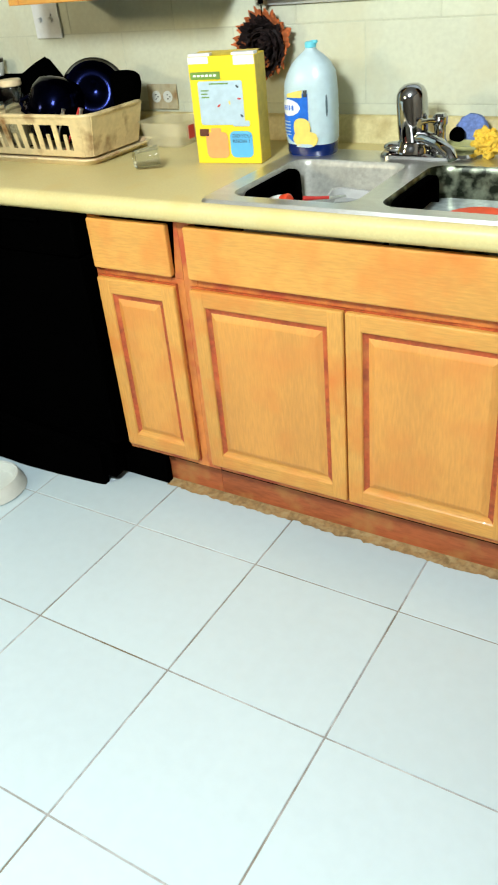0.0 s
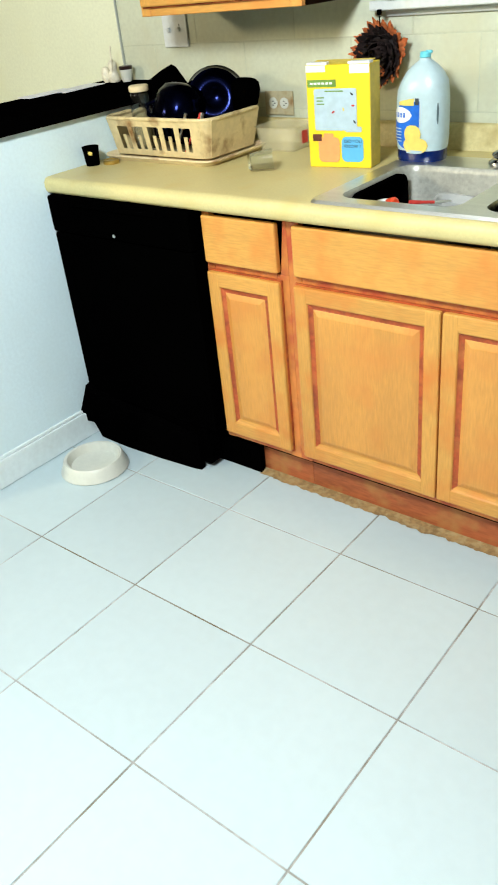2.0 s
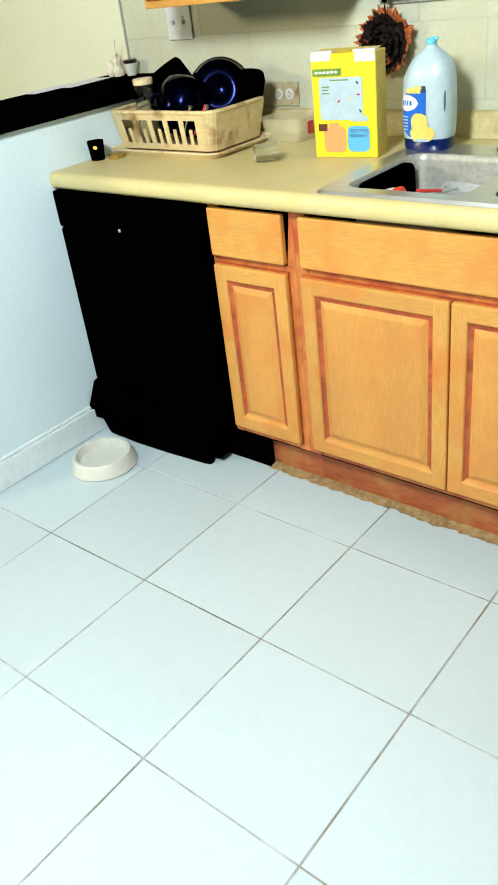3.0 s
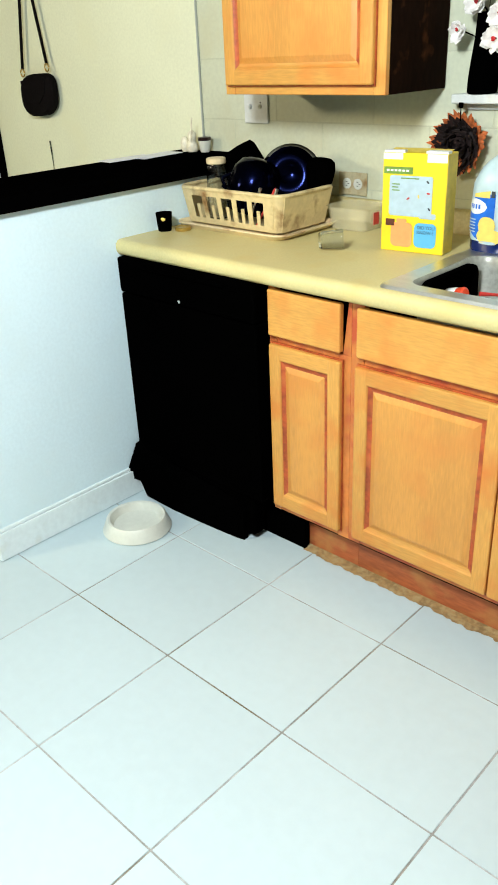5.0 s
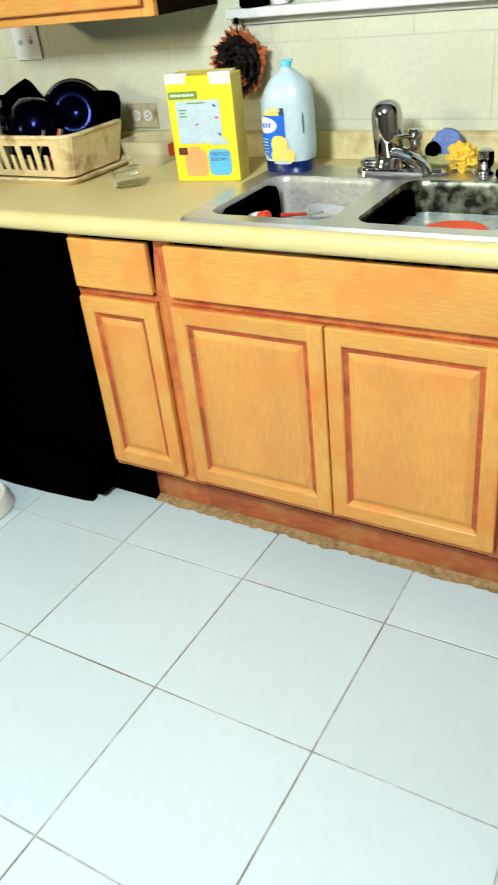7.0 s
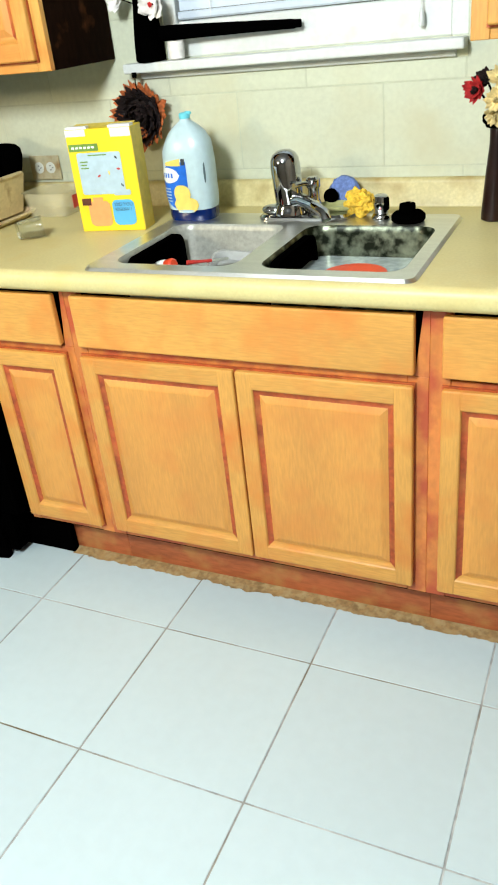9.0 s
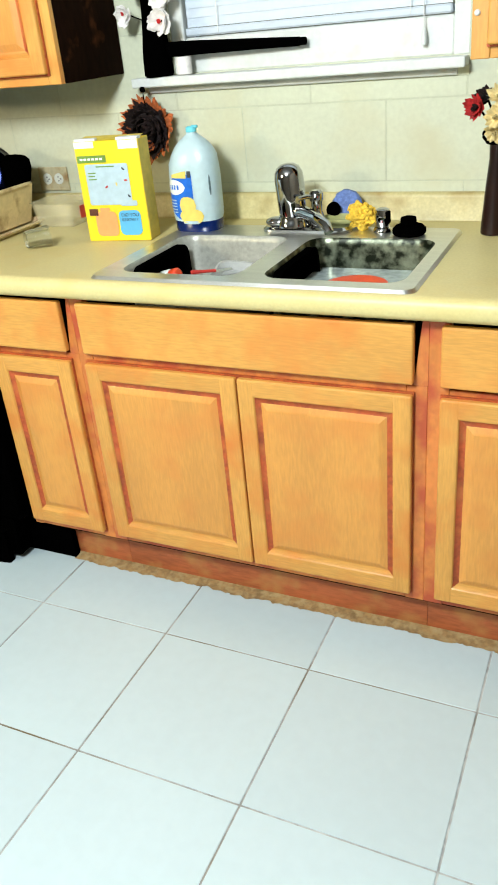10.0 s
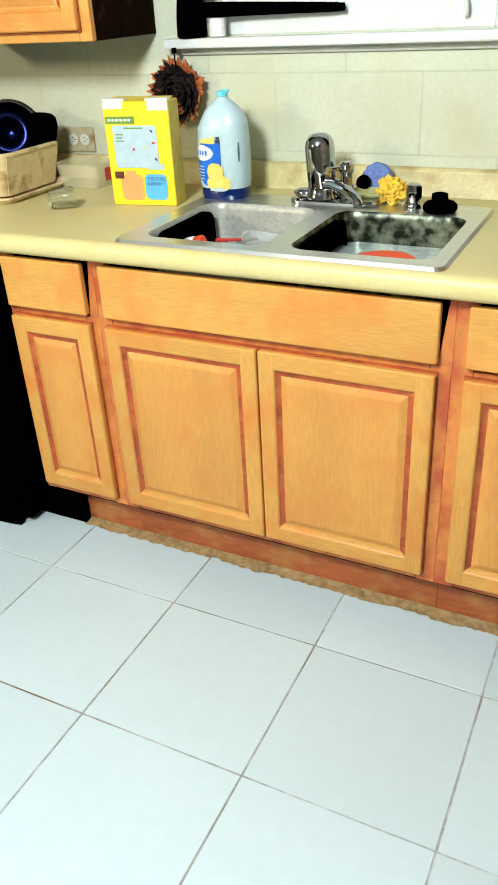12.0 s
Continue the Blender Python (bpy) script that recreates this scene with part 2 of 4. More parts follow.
def box(x0, x1, y0, y1, z0, z1, bevel=0.0, bm=None, segments=1):
    own = bm or bmesh.new()
    made = bmesh.ops.create_cube(own, size=1, matrix=Matrix.LocRotScale(((x0 + x1) / 2, (y0 + y1) / 2, (z0 + z1) / 2), None,
                                                                        (abs(x1 - x0), abs(y1 - y0), abs(z1 - z0))))
    if bevel:
        edges = list({e for v in made["verts"] for e in v.link_edges})
        bmesh.ops.bevel(own, geom=edges, offset=bevel, segments=segments, affect="EDGES", profile=0.5)
    return own


def turned(m, bm):
    bmesh.ops.transform(bm, matrix=m, verts=bm.verts)
    return bm


def loops(rings, closed=True, cap_first=True, cap_last=True, bm=None):
    """Joins rings of points, all with the same count, into a skin."""
    own = bm or bmesh.new()
    rows = [[own.verts.new(p) for p in ring] for ring in rings]
    n = len(rows[0])
    for a, b in zip(rows, rows[1:]):
        for i in range(n if closed else n - 1):
            own.faces.new((a[i], a[(i + 1) % n], b[(i + 1) % n], b[i]))
    if cap_first and closed:
        own.faces.new(rows[0][::-1])
    if cap_last and closed:
        own.faces.new(rows[-1])
    return own


def lathe(cx, cy, profile, steps=32, bm=None, cap_first=True, cap_last=True):
    """A turned form about the upright axis at cx, cy; profile: (radius, z) from one end to the other."""
    return loops([[(cx + r * math.cos(2 * math.pi * i / steps), cy + r * math.sin(2 * math.pi * i / steps), z) for i in range(steps)]
                  for r, z in profile], bm=bm, cap_first=cap_first, cap_last=cap_last)


def rounded(x0, x1, y0, y1, r, z, steps=6):
    """A ring with rounded corners in a level plane."""
    ring = []
    for cx, cy, a in ((x1 - r, y1 - r, 0), (x0 + r, y1 - r, 90), (x0 + r, y0 + r, 180), (x1 - r, y0 + r, 270)):
        ring += [(cx + r * math.cos(radians(a + 90 * i / steps)), cy + r * math.sin(radians(a + 90 * i / steps)), z) for i in range(steps + 1)]
    return ring


def tube(points, radius, steps=10, bm=None, closed=False):
    """A round bar along points; radius may be one number or one a point."""
    pts = [Vector(p) for p in points]
    radii = radius if isinstance(radius, (list, tuple)) else [radius] * len(pts)
    rings = []
    for i, p in enumerate(pts):
        a = pts[i - 1] if (i or closed) else p
        b = pts[(i + 1) % len(pts)] if (i < len(pts) - 1 or closed) else p
        q = (b - a).to_track_quat("Z", "Y")
        rings.append([p + q @ Vector((radii[i] * math.cos(2 * math.pi * k / steps), radii[i] * math.sin(2 * math.pi * k / steps), 0)) for k in range(steps)])
    if closed:
        own = bm or bmesh.new()
        rows = [[own.verts.new(p) for p in ring] for ring in rings]
        for j in range(len(rows)):
            a, b = rows[j], rows[(j + 1) % len(rows)]
            for i in range(steps):
                own.faces.new((a[i], a[(i + 1) % steps], b[(i + 1) % steps], b[i]))
        return own
    return loops(rings, bm=bm)


def arc(centre, r, a0, a1, n=12, plane="xz"):
    out = []
    for i in range(n + 1):
        a = radians(a0 + (a1 - a0) * i / n)
        u, v = r * math.cos(a), r * math.sin(a)
        out.append((centre[0] + u, centre[1] + (v if plane == "xy" else 0), centre[2] + (0 if plane == "xy" else v)))
    return out


def rugged(bm, amount, scale, seed=0.0):
    """Uneven, hand-worn surface: moves each vertex along its normal by a noise."""
    bm.normal_update()
    for v in bm.verts:
        v.co += v.normal * amount * noise.noise(v.co * scale + Vector((seed, seed, seed)))
    return bm


def fluted(cx, cy, cz, r, petals, length, width, tilt, rnd, toward=(0, -1, 0), lift=0.3):
    """Petals round a flower head that faces a direction; one thin curved leaf shape each, with thickness."""
    own = bmesh.new()
    turn = Vector(toward).to_track_quat("Z", "Y").to_matrix().to_4x4()
    for i in range(petals):
        a = 2 * math.pi * (i + rnd.uniform(-0.3, 0.3)) / petals
        ll, w = length * rnd.uniform(0.75, 1.2), width * rnd.uniform(0.8, 1.2)
        m = Matrix.Translation((cx, cy, cz)) @ turn @ Matrix.Rotation(a, 4, "Z") @ Matrix.Translation((r, 0, 0)) @ Matrix.Rotation(-radians(tilt + rnd.uniform(-18, 18)), 4, "Y")
        rings = []
        for s in (0.0, 0.35, 0.7, 1.0):
            ww = w * (0.35 + 1.3 * s * (1 - s) * 2 if s < 1 else 0.12)
            up = lift * ll * s * s
            rings.append([m @ Vector((s * ll, -ww / 2, up)), m @ Vector((s * ll, 0, up - 0.12 * w)), m @ Vector((s * ll, ww / 2, up)), m @ Vector((s * ll, 0, up + 0.002 + 0.03 * w))])
        loops(rings, bm=own)
    return own

# ---- structure ----
X0, X1, Y0, H = -2.91, 3.1, -5.265, 2.44
floor = setting("floor", box(X0, X1, Y0, 0.0, -0.12, -0.002), GROUT, "white ceramic tile floor with dirty grey-brown grout", "floor")
setting("ceiling", box(X0 - 0.1, X1 + 0.1, Y0 - 0.1, 0.12, H, H + 0.1), CEILING, "unseen ceiling, dark grey to cut bounced light", "ceiling")
setting("wall_west", box(X0 - 0.1, X0, Y0, 0.12, -0.12, H), ROOM, "unseen dining area wall, dark tan to cut bounced light", "wall")
setting("wall_east", box(X1, X1 + 0.1, Y0, 0.12, -0.12, H), ROOM, "unseen outer wall, dark tan to cut bounced light", "wall")
setting("wall_south", box(X0 - 0.1, X1 + 0.1, Y0 - 0.1, Y0, -0.12, H), ROOM, "unseen outer wall, dark tan to cut bounced light", "wall")
WX0, WX1, WZ0, WZ1 = 0.935, 1.745, 1.305, 2.20
bm = box(X0, WX0, 0, 0.12, -0.12, H)
box(WX1, X1, 0, 0.12, -0.12, H, bm=bm)
box(WX0, WX1, 0, 0.12, -0.12, WZ0, bm=bm)
box(WX0, WX1, 0, 0.12, WZ1, H, bm=bm)
wall_north = setting("wall_north", bm, WALL, "cream painted concrete block wall with a window", "wall")

# half wall between kitchen and dining area, with its baseboard
setting("half_wall", box(-0.13, 0.0, -1.25, -0.002, -0.002, 1.060, 0.003), WHITE_WALL, "bluish white painted half wall under a black bar top", "half wall")
bm = bmesh.new()
box(0.0, 0.013, -1.263, -0.64, 0.001, 0.098, 0.002, bm)
box(0.0, 0.008, -1.258, -0.64, 0.098, 0.112, 0.003, bm)
box(-0.13, 0.0, -1.263, -1.25, 0.001, 0.098, 0.002, bm)
box(-0.13, 0.0, -1.258, -1.25, 0.098, 0.112, 0.003, bm)
setting("baseboard", bm, BASEBOARD, "white painted baseboard round the half wall", "baseboard")

# window
win = thing("window_1", (1.34, 0.06, WZ0), "white framed window with closed pale blue-white blinds", "window", kind="structure")
wf = part("window_frame", box(WX0, WX0 + 0.04, 0.004, 0.10, WZ0, WZ1, 0.003), TRIM, win)
part("window_frame", box(WX1 - 0.04, WX1, 0.004, 0.10, WZ0, WZ1, 0.003), TRIM, win)
part("window_frame", box(WX0 + 0.04, WX1 - 0.04, 0.012, 0.10, WZ0, WZ0 + 0.088, 0.004), TRIM, win)
part("window_frame", box(WX0 + 0.04, WX1 - 0.04, 0.03, 0.10, WZ1 - 0.05, WZ1, 0.003), TRIM, win)
part("window_frame", box(WX0 + 0.04, WX1 - 0.04, 0.055, 0.10, 1.74, 1.78, 0.003), TRIM, win)
for z0, z1 in ((WZ0 + 0.088, 1.74), (1.78, WZ1 - 0.05)):
    pn = part("pane", box(WX0 + 0.04, WX1 - 0.04, 0.078, 0.083, z0, z1), PANE, win)
    pn.visible_shadow = False
part("window_sill", box(0.822, 1.745, -0.055, 0.03, 1.280, 1.3045, 0.004, segments=2), TRIM, win, "white painted window sill board")
part("sill_apron", box(0.85, 1.72, -0.012, -0.0045, 1.262, 1.280, 0.002), TRIM, win)

blind = thing("window_blind", (1.34, 0.03, WZ1 - 0.05), "pale bluish white horizontal window blind, closed", "blind")
part("headrail", box(WX0 + 0.042, WX1 - 0.042, -0.002, 0.05, WZ1 - 0.09, WZ1 - 0.05, 0.003), BLIND, blind)
part("bottom_rail", box(WX0 + 0.045, WX1 - 0.045, 0.004, 0.040, 1.396, 1.416, 0.004), BLIND, blind)
slat = None
for k in range(31):
    z = 1.430 + k * 0.0225
    if slat is None:
        slat = part("slat", turned(Matrix.Translation((1.34, 0.018, z)) @ Matrix.Rotation(radians(84), 4, "X"), box(-0.357, 0.357, -0.0125, 0.0125, -0.0006, 0.0006)), BLIND, blind)
        z_first = z
    else:
        s = new("slat", slat.data)
        s.parent, s.location = blind, (0, 0, z - z_first)
for x in (1.08, 1.60):
    part("ladder_cord", tube([(x, 0.004, 1.40), (x, 0.004, WZ1 - 0.06)], 0.0012, 6), TRIM, blind)
cord = part("pull_cord", tube([(1.635, -0.004, 1.36), (1.633, -0.004, 1.5), (1.63, -0.002, WZ1 - 0.08)], 0.0015, 6), TRIM, blind)
part("tassel", lathe(1.635, -0.004, [(0.002, 1.372), (0.006, 1.36), (0.008, 1.34), (0.006, 1.332)], 10), TRIM, cord, smooth=True)

# bar top on the half wall
bar = thing("bar_top", (-0.15, -0.7, 1.066), "black laminate bar top on a white half wall", "bar top")
part("slab", box(-0.36, 0.018, -1.32, -0.003, 1.061, 1.102, 0.004, segments=2), BLACK_STONE, bar)
part("front_edge", box(0.0185, 0.0225, -1.32, -0.003, 1.0605, 1.1005, 0.0015), BLACK_STONE, bar)
part("end_edge", box(-0.36, 0.0225, -1.3245, -1.3205, 1.0605, 1.1005, 0.0015), BLACK_STONE, bar)

# ---- cabinets ----
YFRAME, YDOOR = -0.612, -0.632


def panel_door(x0, x1, z0, z1, yb, parent, material_v, material_h, stile=0.043, rail=0.045):
    """A raised-panel door whose back lies at yb and whose front is 20 mm ahead of it."""
    yf = yb - 0.020
    # slab shows past the door's edges: the gap's shade as a red outline
    door = part("door", box(x0 - 0.0016, x1 + 0.0016, yb - 0.006, yb, z0 - 0.004, z1 + 0.004), GROOVE_SHADE, parent)
    for a, b in ((x0, x0 + stile), (x1 - stile, x1)):
        part("stile", box(a, b, yf, yb - 0.002, z0, z1, 0.0055, segments=3), material_v, door)
    for a, b in ((z0, z0 + rail), (z1 - rail, z1)):
        part("rail", box(x0 + stile - 0.0065, x1 - stile + 0.0065, yf + 0.0004, yb - 0.002, a, b, 0.0055, segments=3), material_h, door)
    bx0, bx1, bz0, bz1 = x0 + stile - 0.002, x1 - stile + 0.002, z0 + rail - 0.002, z1 - rail + 0.002
    deep, slope, yd = 0.0165, 0.012, yf + 0.0090

    def ring(inset, y):
        return [Vector((bx0 + inset, y, bz0 + inset)), Vector((bx1 - inset, y, bz0 + inset)), Vector((bx1 - inset, y, bz1 - inset)), Vector((bx0 + inset, y, bz1 - inset))]
    part("panel", loops([ring(deep - 0.003, yd + 0.001), ring(deep, yd - 0.0005), ring(deep + slope, yf + 0.0035), ring(deep + slope + 0.004, yf + 0.0022)], cap_first=False), WOOD_PANEL, door)
    # top and side beads carry the groove's shade; the bottom one is plain wood
    outer, inner = ring(0.0, yf + 0.0035), ring(deep, yd)
    for k in range(4):
        j = (k + 1) % 4
        strip = bmesh.new()
        rows = [[strip.verts.new(outer[i].lerp(inner[i], f) + Vector((0, lift, 0))) for i in (k, j)] for f, lift in ((0, 0), (0.35, 0.0022), (0.7, 0.0018), (1, 0))]
        for p, q in zip(rows, rows[1:]):
            strip.faces.new((p[0], p[1], q[1], q[0]))
        part("bead", strip, material_h if k == 0 else GROOVE_SHADE, door, "" if k == 0 else "dark red bead with the groove's shade in its colour", smooth=True)
    return door


def drawer_front(x0, x1, z0, z1, yb, parent):
    return part("drawer_front", box(x0, x1, yb - 0.020, yb, z0, z1, 0.0055, segments=3), WOOD_H, parent)


def base_cabinet(x0, x1, label, doors, fronts, stiles, toe_from, gap=0.015, rail_top=0.728):
    cab = thing("base_cabinet", ((x0 + x1) / 2, -0.3, 0), label, "cabinet", "base cabinets along the wall")
    for a, b in ((x0 + 0.001, x0 + 0.017), (x1 - 0.017, x1 - 0.001)):
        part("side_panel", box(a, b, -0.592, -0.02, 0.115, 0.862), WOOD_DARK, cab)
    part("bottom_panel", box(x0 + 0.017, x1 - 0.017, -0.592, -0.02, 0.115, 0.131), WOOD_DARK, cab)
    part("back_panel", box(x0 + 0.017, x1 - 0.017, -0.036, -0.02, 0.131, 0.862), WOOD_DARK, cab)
    (a, b), (c, d) = stiles
    part("frame_stile", box(a, b, YFRAME, -0.592, 0.132, 0.863, 0.0015), WOOD_FRAME, cab)
    part("frame_stile", box(c, d, YFRAME, -0.592, 0.132, 0.708, 0.0015), WOOD_FRAME, cab)
    e = fronts[-1][1]
    part("frame_stile", loops([[(e - 0.003, y, 0.7085), (d, y, 0.7085), (d, y, 0.863), (e + gap, y, 0.863)] for y in (YFRAME, -0.592)]), WOOD_FRAME, cab)
    a, b = b, c
    for z0, z1 in ((0.133, 0.168), (0.678, rail_top)):
        part("frame_rail", box(a + 0.0005, b - 0.0005, YFRAME + 0.001, -0.592, z0, z1, 0.0015), WOOD_FRAME, cab)
    for d in doors:
        panel_door(*d, YFRAME - 0.001, cab, WOOD_V, WOOD_H)
    for f in fronts:
        drawer_front(*f, YFRAME - 0.001, cab)
    part("toe_board", box(toe_from, x1 - 0.0005, -0.556, -0.54, 0.0, 0.1145, 0.001), TOE, cab, "scuffed brown toe board")
    return cab


base_cabinet(0.612, 0.9015, "narrow honey maple base cabinet with one drawer and raised-panel door", [(0.624, 0.878, 0.158, 0.690)],
             [(0.624, 0.878, 0.716, 0.850)], [(0.612, 0.640), (0.862, 0.9015)], 0.705)
base_cabinet(0.9015, 1.797, "wide honey maple sink cabinet with two raised-panel doors", [(0.926, 1.350, 0.158, 0.690), (1.354, 1.768, 0.158, 0.690)],
             [(0.930, 1.770, 0.716, 0.850)], [(0.9015, 0.942), (1.752, 1.797)], 0.9015)
base_cabinet(1.797, 2.46, "honey maple base cabinet with drawer and raised-panel door", [(1.826, 2.126, 0.158, 0.690), (2.130, 2.432, 0.158, 0.690)],
             [(1.826, 2.432, 0.716, 0.850)], [(1.797, 1.842), (2.418, 2.46)], 1.797, rail_top=0.704)


def wall_cabinet(x0, x1, z0, z1, label, doors):
    cab = thing("wall_cabinet", ((x0 + x1) / 2, -0.15, z0), label, "cabinet", "wall cabinets")
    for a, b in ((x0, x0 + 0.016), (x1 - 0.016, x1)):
        part("side_panel", box(a, b, -0.287, -0.005, z0, z1, 0.001), WOOD_DARK, cab, "near-black brown side")
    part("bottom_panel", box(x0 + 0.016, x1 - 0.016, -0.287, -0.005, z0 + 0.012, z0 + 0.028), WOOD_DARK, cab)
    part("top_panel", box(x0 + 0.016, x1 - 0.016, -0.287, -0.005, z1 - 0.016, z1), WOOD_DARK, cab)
    for a, b in ((x0, x0 + 0.038), (x1 - 0.038, x1)):
        part("frame_stile", box(a, b, -0.306, -0.288, z0, z1, 0.0015), WOOD_V, cab)
    for a, b in ((z0, z0 + 0.04), (z1 - 0.04, z1)):
        part("frame_rail", box(x0 + 0.0385, x1 - 0.0385, -0.305, -0.288, a, b, 0.0015), WOOD_H, cab)
    for a, b in doors:
        panel_door(a, b, z0 + 0.026, z1 - 0.02, -0.307, cab, WOOD_V, WOOD_H)
    return cab


wall_cabinet(0.183, 0.772, 1.318, 2.10, "honey maple wall cabinet with one wide raised-panel door", [(0.200, 0.742)])
cab = wall_cabinet(1.802, 2.46, 1.310, 2.10, "honey maple wall cabinet beside the window with raised-panel doors", [(1.836, 2.128), (2.134, 2.44)])
part("screw_cover", turned(Matrix.Translation((1.812, -0.307, 1.395)) @ Matrix.Rotation(radians(90), 4, "X"), lathe(0, 0, [(0.006, 0.0), (0.006, 0.002), (0.004, 0.004)], 14)), TRIM, cab, "white round screw cover")

# crumbling dirt and old caulk along the foot of the toe boards
own, drnd, front, rear = bmesh.new(), random.Random(3), [], []
for k in range(301):
    x = 0.708 + 1.75 * k / 300
    d = 0.036 + 0.012 * noise.noise(Vector((x * 9, 0, 0))) + 0.008 * noise.noise(Vector((x * 38, 2, 0))) + 0.004 * noise.noise(Vector((x * 110, 5, 0))) + drnd.uniform(-0.001, 0.001)
    front.append((own.verts.new((x, -0.5562 - d, 0.0006)), own.verts.new((x, -0.5562 - d * 0.5, 0.003))))
    rear.append((own.verts.new((x, -0.5562, 0.006)),))
for k in range(300):
    own.faces.new((front[k][0], front[k + 1][0], front[k + 1][1], front[k][1]))
    own.faces.new((front[k][1], front[k + 1][1], rear[k + 1][0], rear[k][0]))
tagged(part("toe_dirt", own, DIRT), "brown dirt and old caulk along the toe boards", "dirt", kind="stuff")

# dishwasher
dw = thing("dishwasher", (0.305, -0.3, 0), "black built-in dishwasher with plain door under the counter", "dishwasher")
part("tub", box(0.012, 0.604, -0.57, -0.03, 0.11, 0.858, 0.004), BLACK_MATT, dw)
part("door", box(0.006, 0.606, -0.664, -0.572, 0.165, 0.745, 0.006, segments=2), BLACK, dw)
pnl = part("control_panel", box(0.004, 0.606, -0.666, -0.572, 0.749, 0.863, 0.008, segments=2), BLACK, dw)
part("handle_lip", box(0.13, 0.49, -0.674, -0.6665, 0.838, 0.852, 0.003), BLACK, pnl)
part("badge", turned(Matrix.Translation((0.294, -0.6665, 0.764)) @ Matrix.Rotation(radians(90), 4, "X"), lathe(0, 0, [(0.0055, 0), (0.0055, 0.002), (0.004, 0.003)], 16)), STEEL, pnl, "small round pale badge")
part("access_panel", box(0.004, 0.56, -0.655, -0.60, 0.022, 0.160, 0.005), BLACK, dw)
# black plate added in place of the toe recess's shade
part("toe_plate", box(0.50, 0.712, -0.585, -0.560, 0.0, 0.098, 0.002), BLACK_MATT, dw)
kick = [(0.003, -0.724, 0.098, 0.108), (0.012, -0.712, 0.066, 0.140), (0.024, -0.690, 0.052, 0.205), (0.060, -0.694, 0.004, 0.186), (0.20, -0.696, 0.0, 0.170), (0.36, -0.688, 0.0, 0.150), (0.50, -0.678, 0.0, 0.125), (0.526, -0.672, 0.0, 0.110)]
part("kick_strip", rugged(loops([[(x, y, z0), (x, y, z1), (x, y + 0.020, z1 + 0.004), (x, y + 0.020, z0)] for x, y, z0, z1 in kick]), 0.003, 40), BLACK_MATT, dw, "loose bent black kick strip")
part("bolt", turned(Matrix.Translation((0.47, -0.6555, 0.115)) @ Matrix.Rotation(radians(90), 4, "X"), lathe(0, 0, [(0.004, 0), (0.004, 0.002), (0.002, 0.003)], 10)), CHROME, dw)

# countertop with the cut-out for the sink and a raised back edge
counter = thing("countertop", (1.2, -0.3, 0.865), "cream-yellow laminate countertop with rounded front edge and low backsplash", "countertop")
SX0, SX1, SY0, SY1 = 0.990, 1.772, -0.638, -0.125
CX1 = 2.50
prof = [(-0.006, 0.866), (-0.630, 0.866), (-0.640, 0.866), (-0.652, 0.868), (-0.659, 0.877), (-0.661, 0.890), (-0.659, 0.903), (-0.652, 0.912), (-0.642, 0.915), (-0.634, 0.9152)]
a, b = SX0 + 0.012, SX1 - 0.012
whole, mid = prof + [(-0.006, 0.915)], prof[1:] + [(-0.624, 0.915), (-0.624, 0.866)]
for x0, x1, edge in ((0.002, a, whole), (b, CX1, whole), (a, b, mid)):
    part("worktop_section", loops([[(x0, y, z) for y, z in edge], [(x1, y, z) for y, z in edge]]), LAMINATE, counter, smooth=True)
part("worktop_section", box(a, b, SY1 - 0.012, -0.006, 0.866, 0.915), LAMINATE, counter)
bs = [(-0.005, 0.9155), (-0.030, 0.9155), (-0.026, 0.922), (-0.025, 0.975), (-0.022, 0.983), (-0.016, 0.986), (-0.005, 0.986)]
part("backsplash_lip", loops([[(0.003, y, z) for y, z in bs], [(CX1, y, z) for y, z in bs]]), BACKSPLASH, counter, smooth=True)

# sink
sink = thing("kitchen_sink", (1.38, -0.38, 0.916), "stained stainless steel double-bowl sink set in a cream countertop", "sink")
outer = rounded(SX0, SX1, SY0, SY1, 0.025, 0.917)
B1 = (1.045, 1.358, -0.592, -0.245)
B2 = (1.415, 1.735, -0.592, -0.245)
rim = bmesh.new()


def ring_edges(bm, pts):
    vs = [bm.verts.new(p) for p in pts]
    return vs, [bm.edges.new((vs[i], vs[(i + 1) % len(vs)])) for i in range(len(vs))]


ov, oe = ring_edges(rim, [(x, y, 0.9225) for x, y, z in rounded(SX0 + 0.006, SX1 - 0.006, SY0 + 0.006, SY1 - 0.006, 0.022, 0)])
edges = list(oe)
for b in (B1, B2):
    edges += ring_edges(rim, rounded(*b, 0.045, 0.9225))[1]
bmesh.ops.triangle_fill(rim, use_beauty=True, use_dissolve=False, edges=edges)
low = [rim.verts.new(p) for p in rounded(SX0, SX1, SY0, SY1, 0.025, 0.9155)]
for i in range(len(ov)):
    j = (i + 1) % len(ov)
    rim.faces.new((low[i], low[j], ov[j], ov[i]))
part("rim", rim, STEEL, sink)


def bowl_rings(b, sizes):
    return [rounded(b[0] + d, b[1] - d, b[2] + d, b[3] - d, max(0.012, 0.045 + r), z) for d, r, z in sizes]


for b in (B1, B2):
    bw = part("bowl", loops(bowl_rings(b, [(0, 0, 0.9226), (0.003, 0, 0.918), (0.006, 0, 0.905), (0.012, 0, 0.79), (0.016, 0, 0.768), (0.028, 0.002, 0.754), (0.05, 0.0, 0.750)]), cap_first=False),
              CLEAN_BOWL if b is B1 else STEEL_BOWL, sink, "dulled steel bowl" if b is B1 else "stained steel bowl with its shade put into the dark stain", smooth=True)
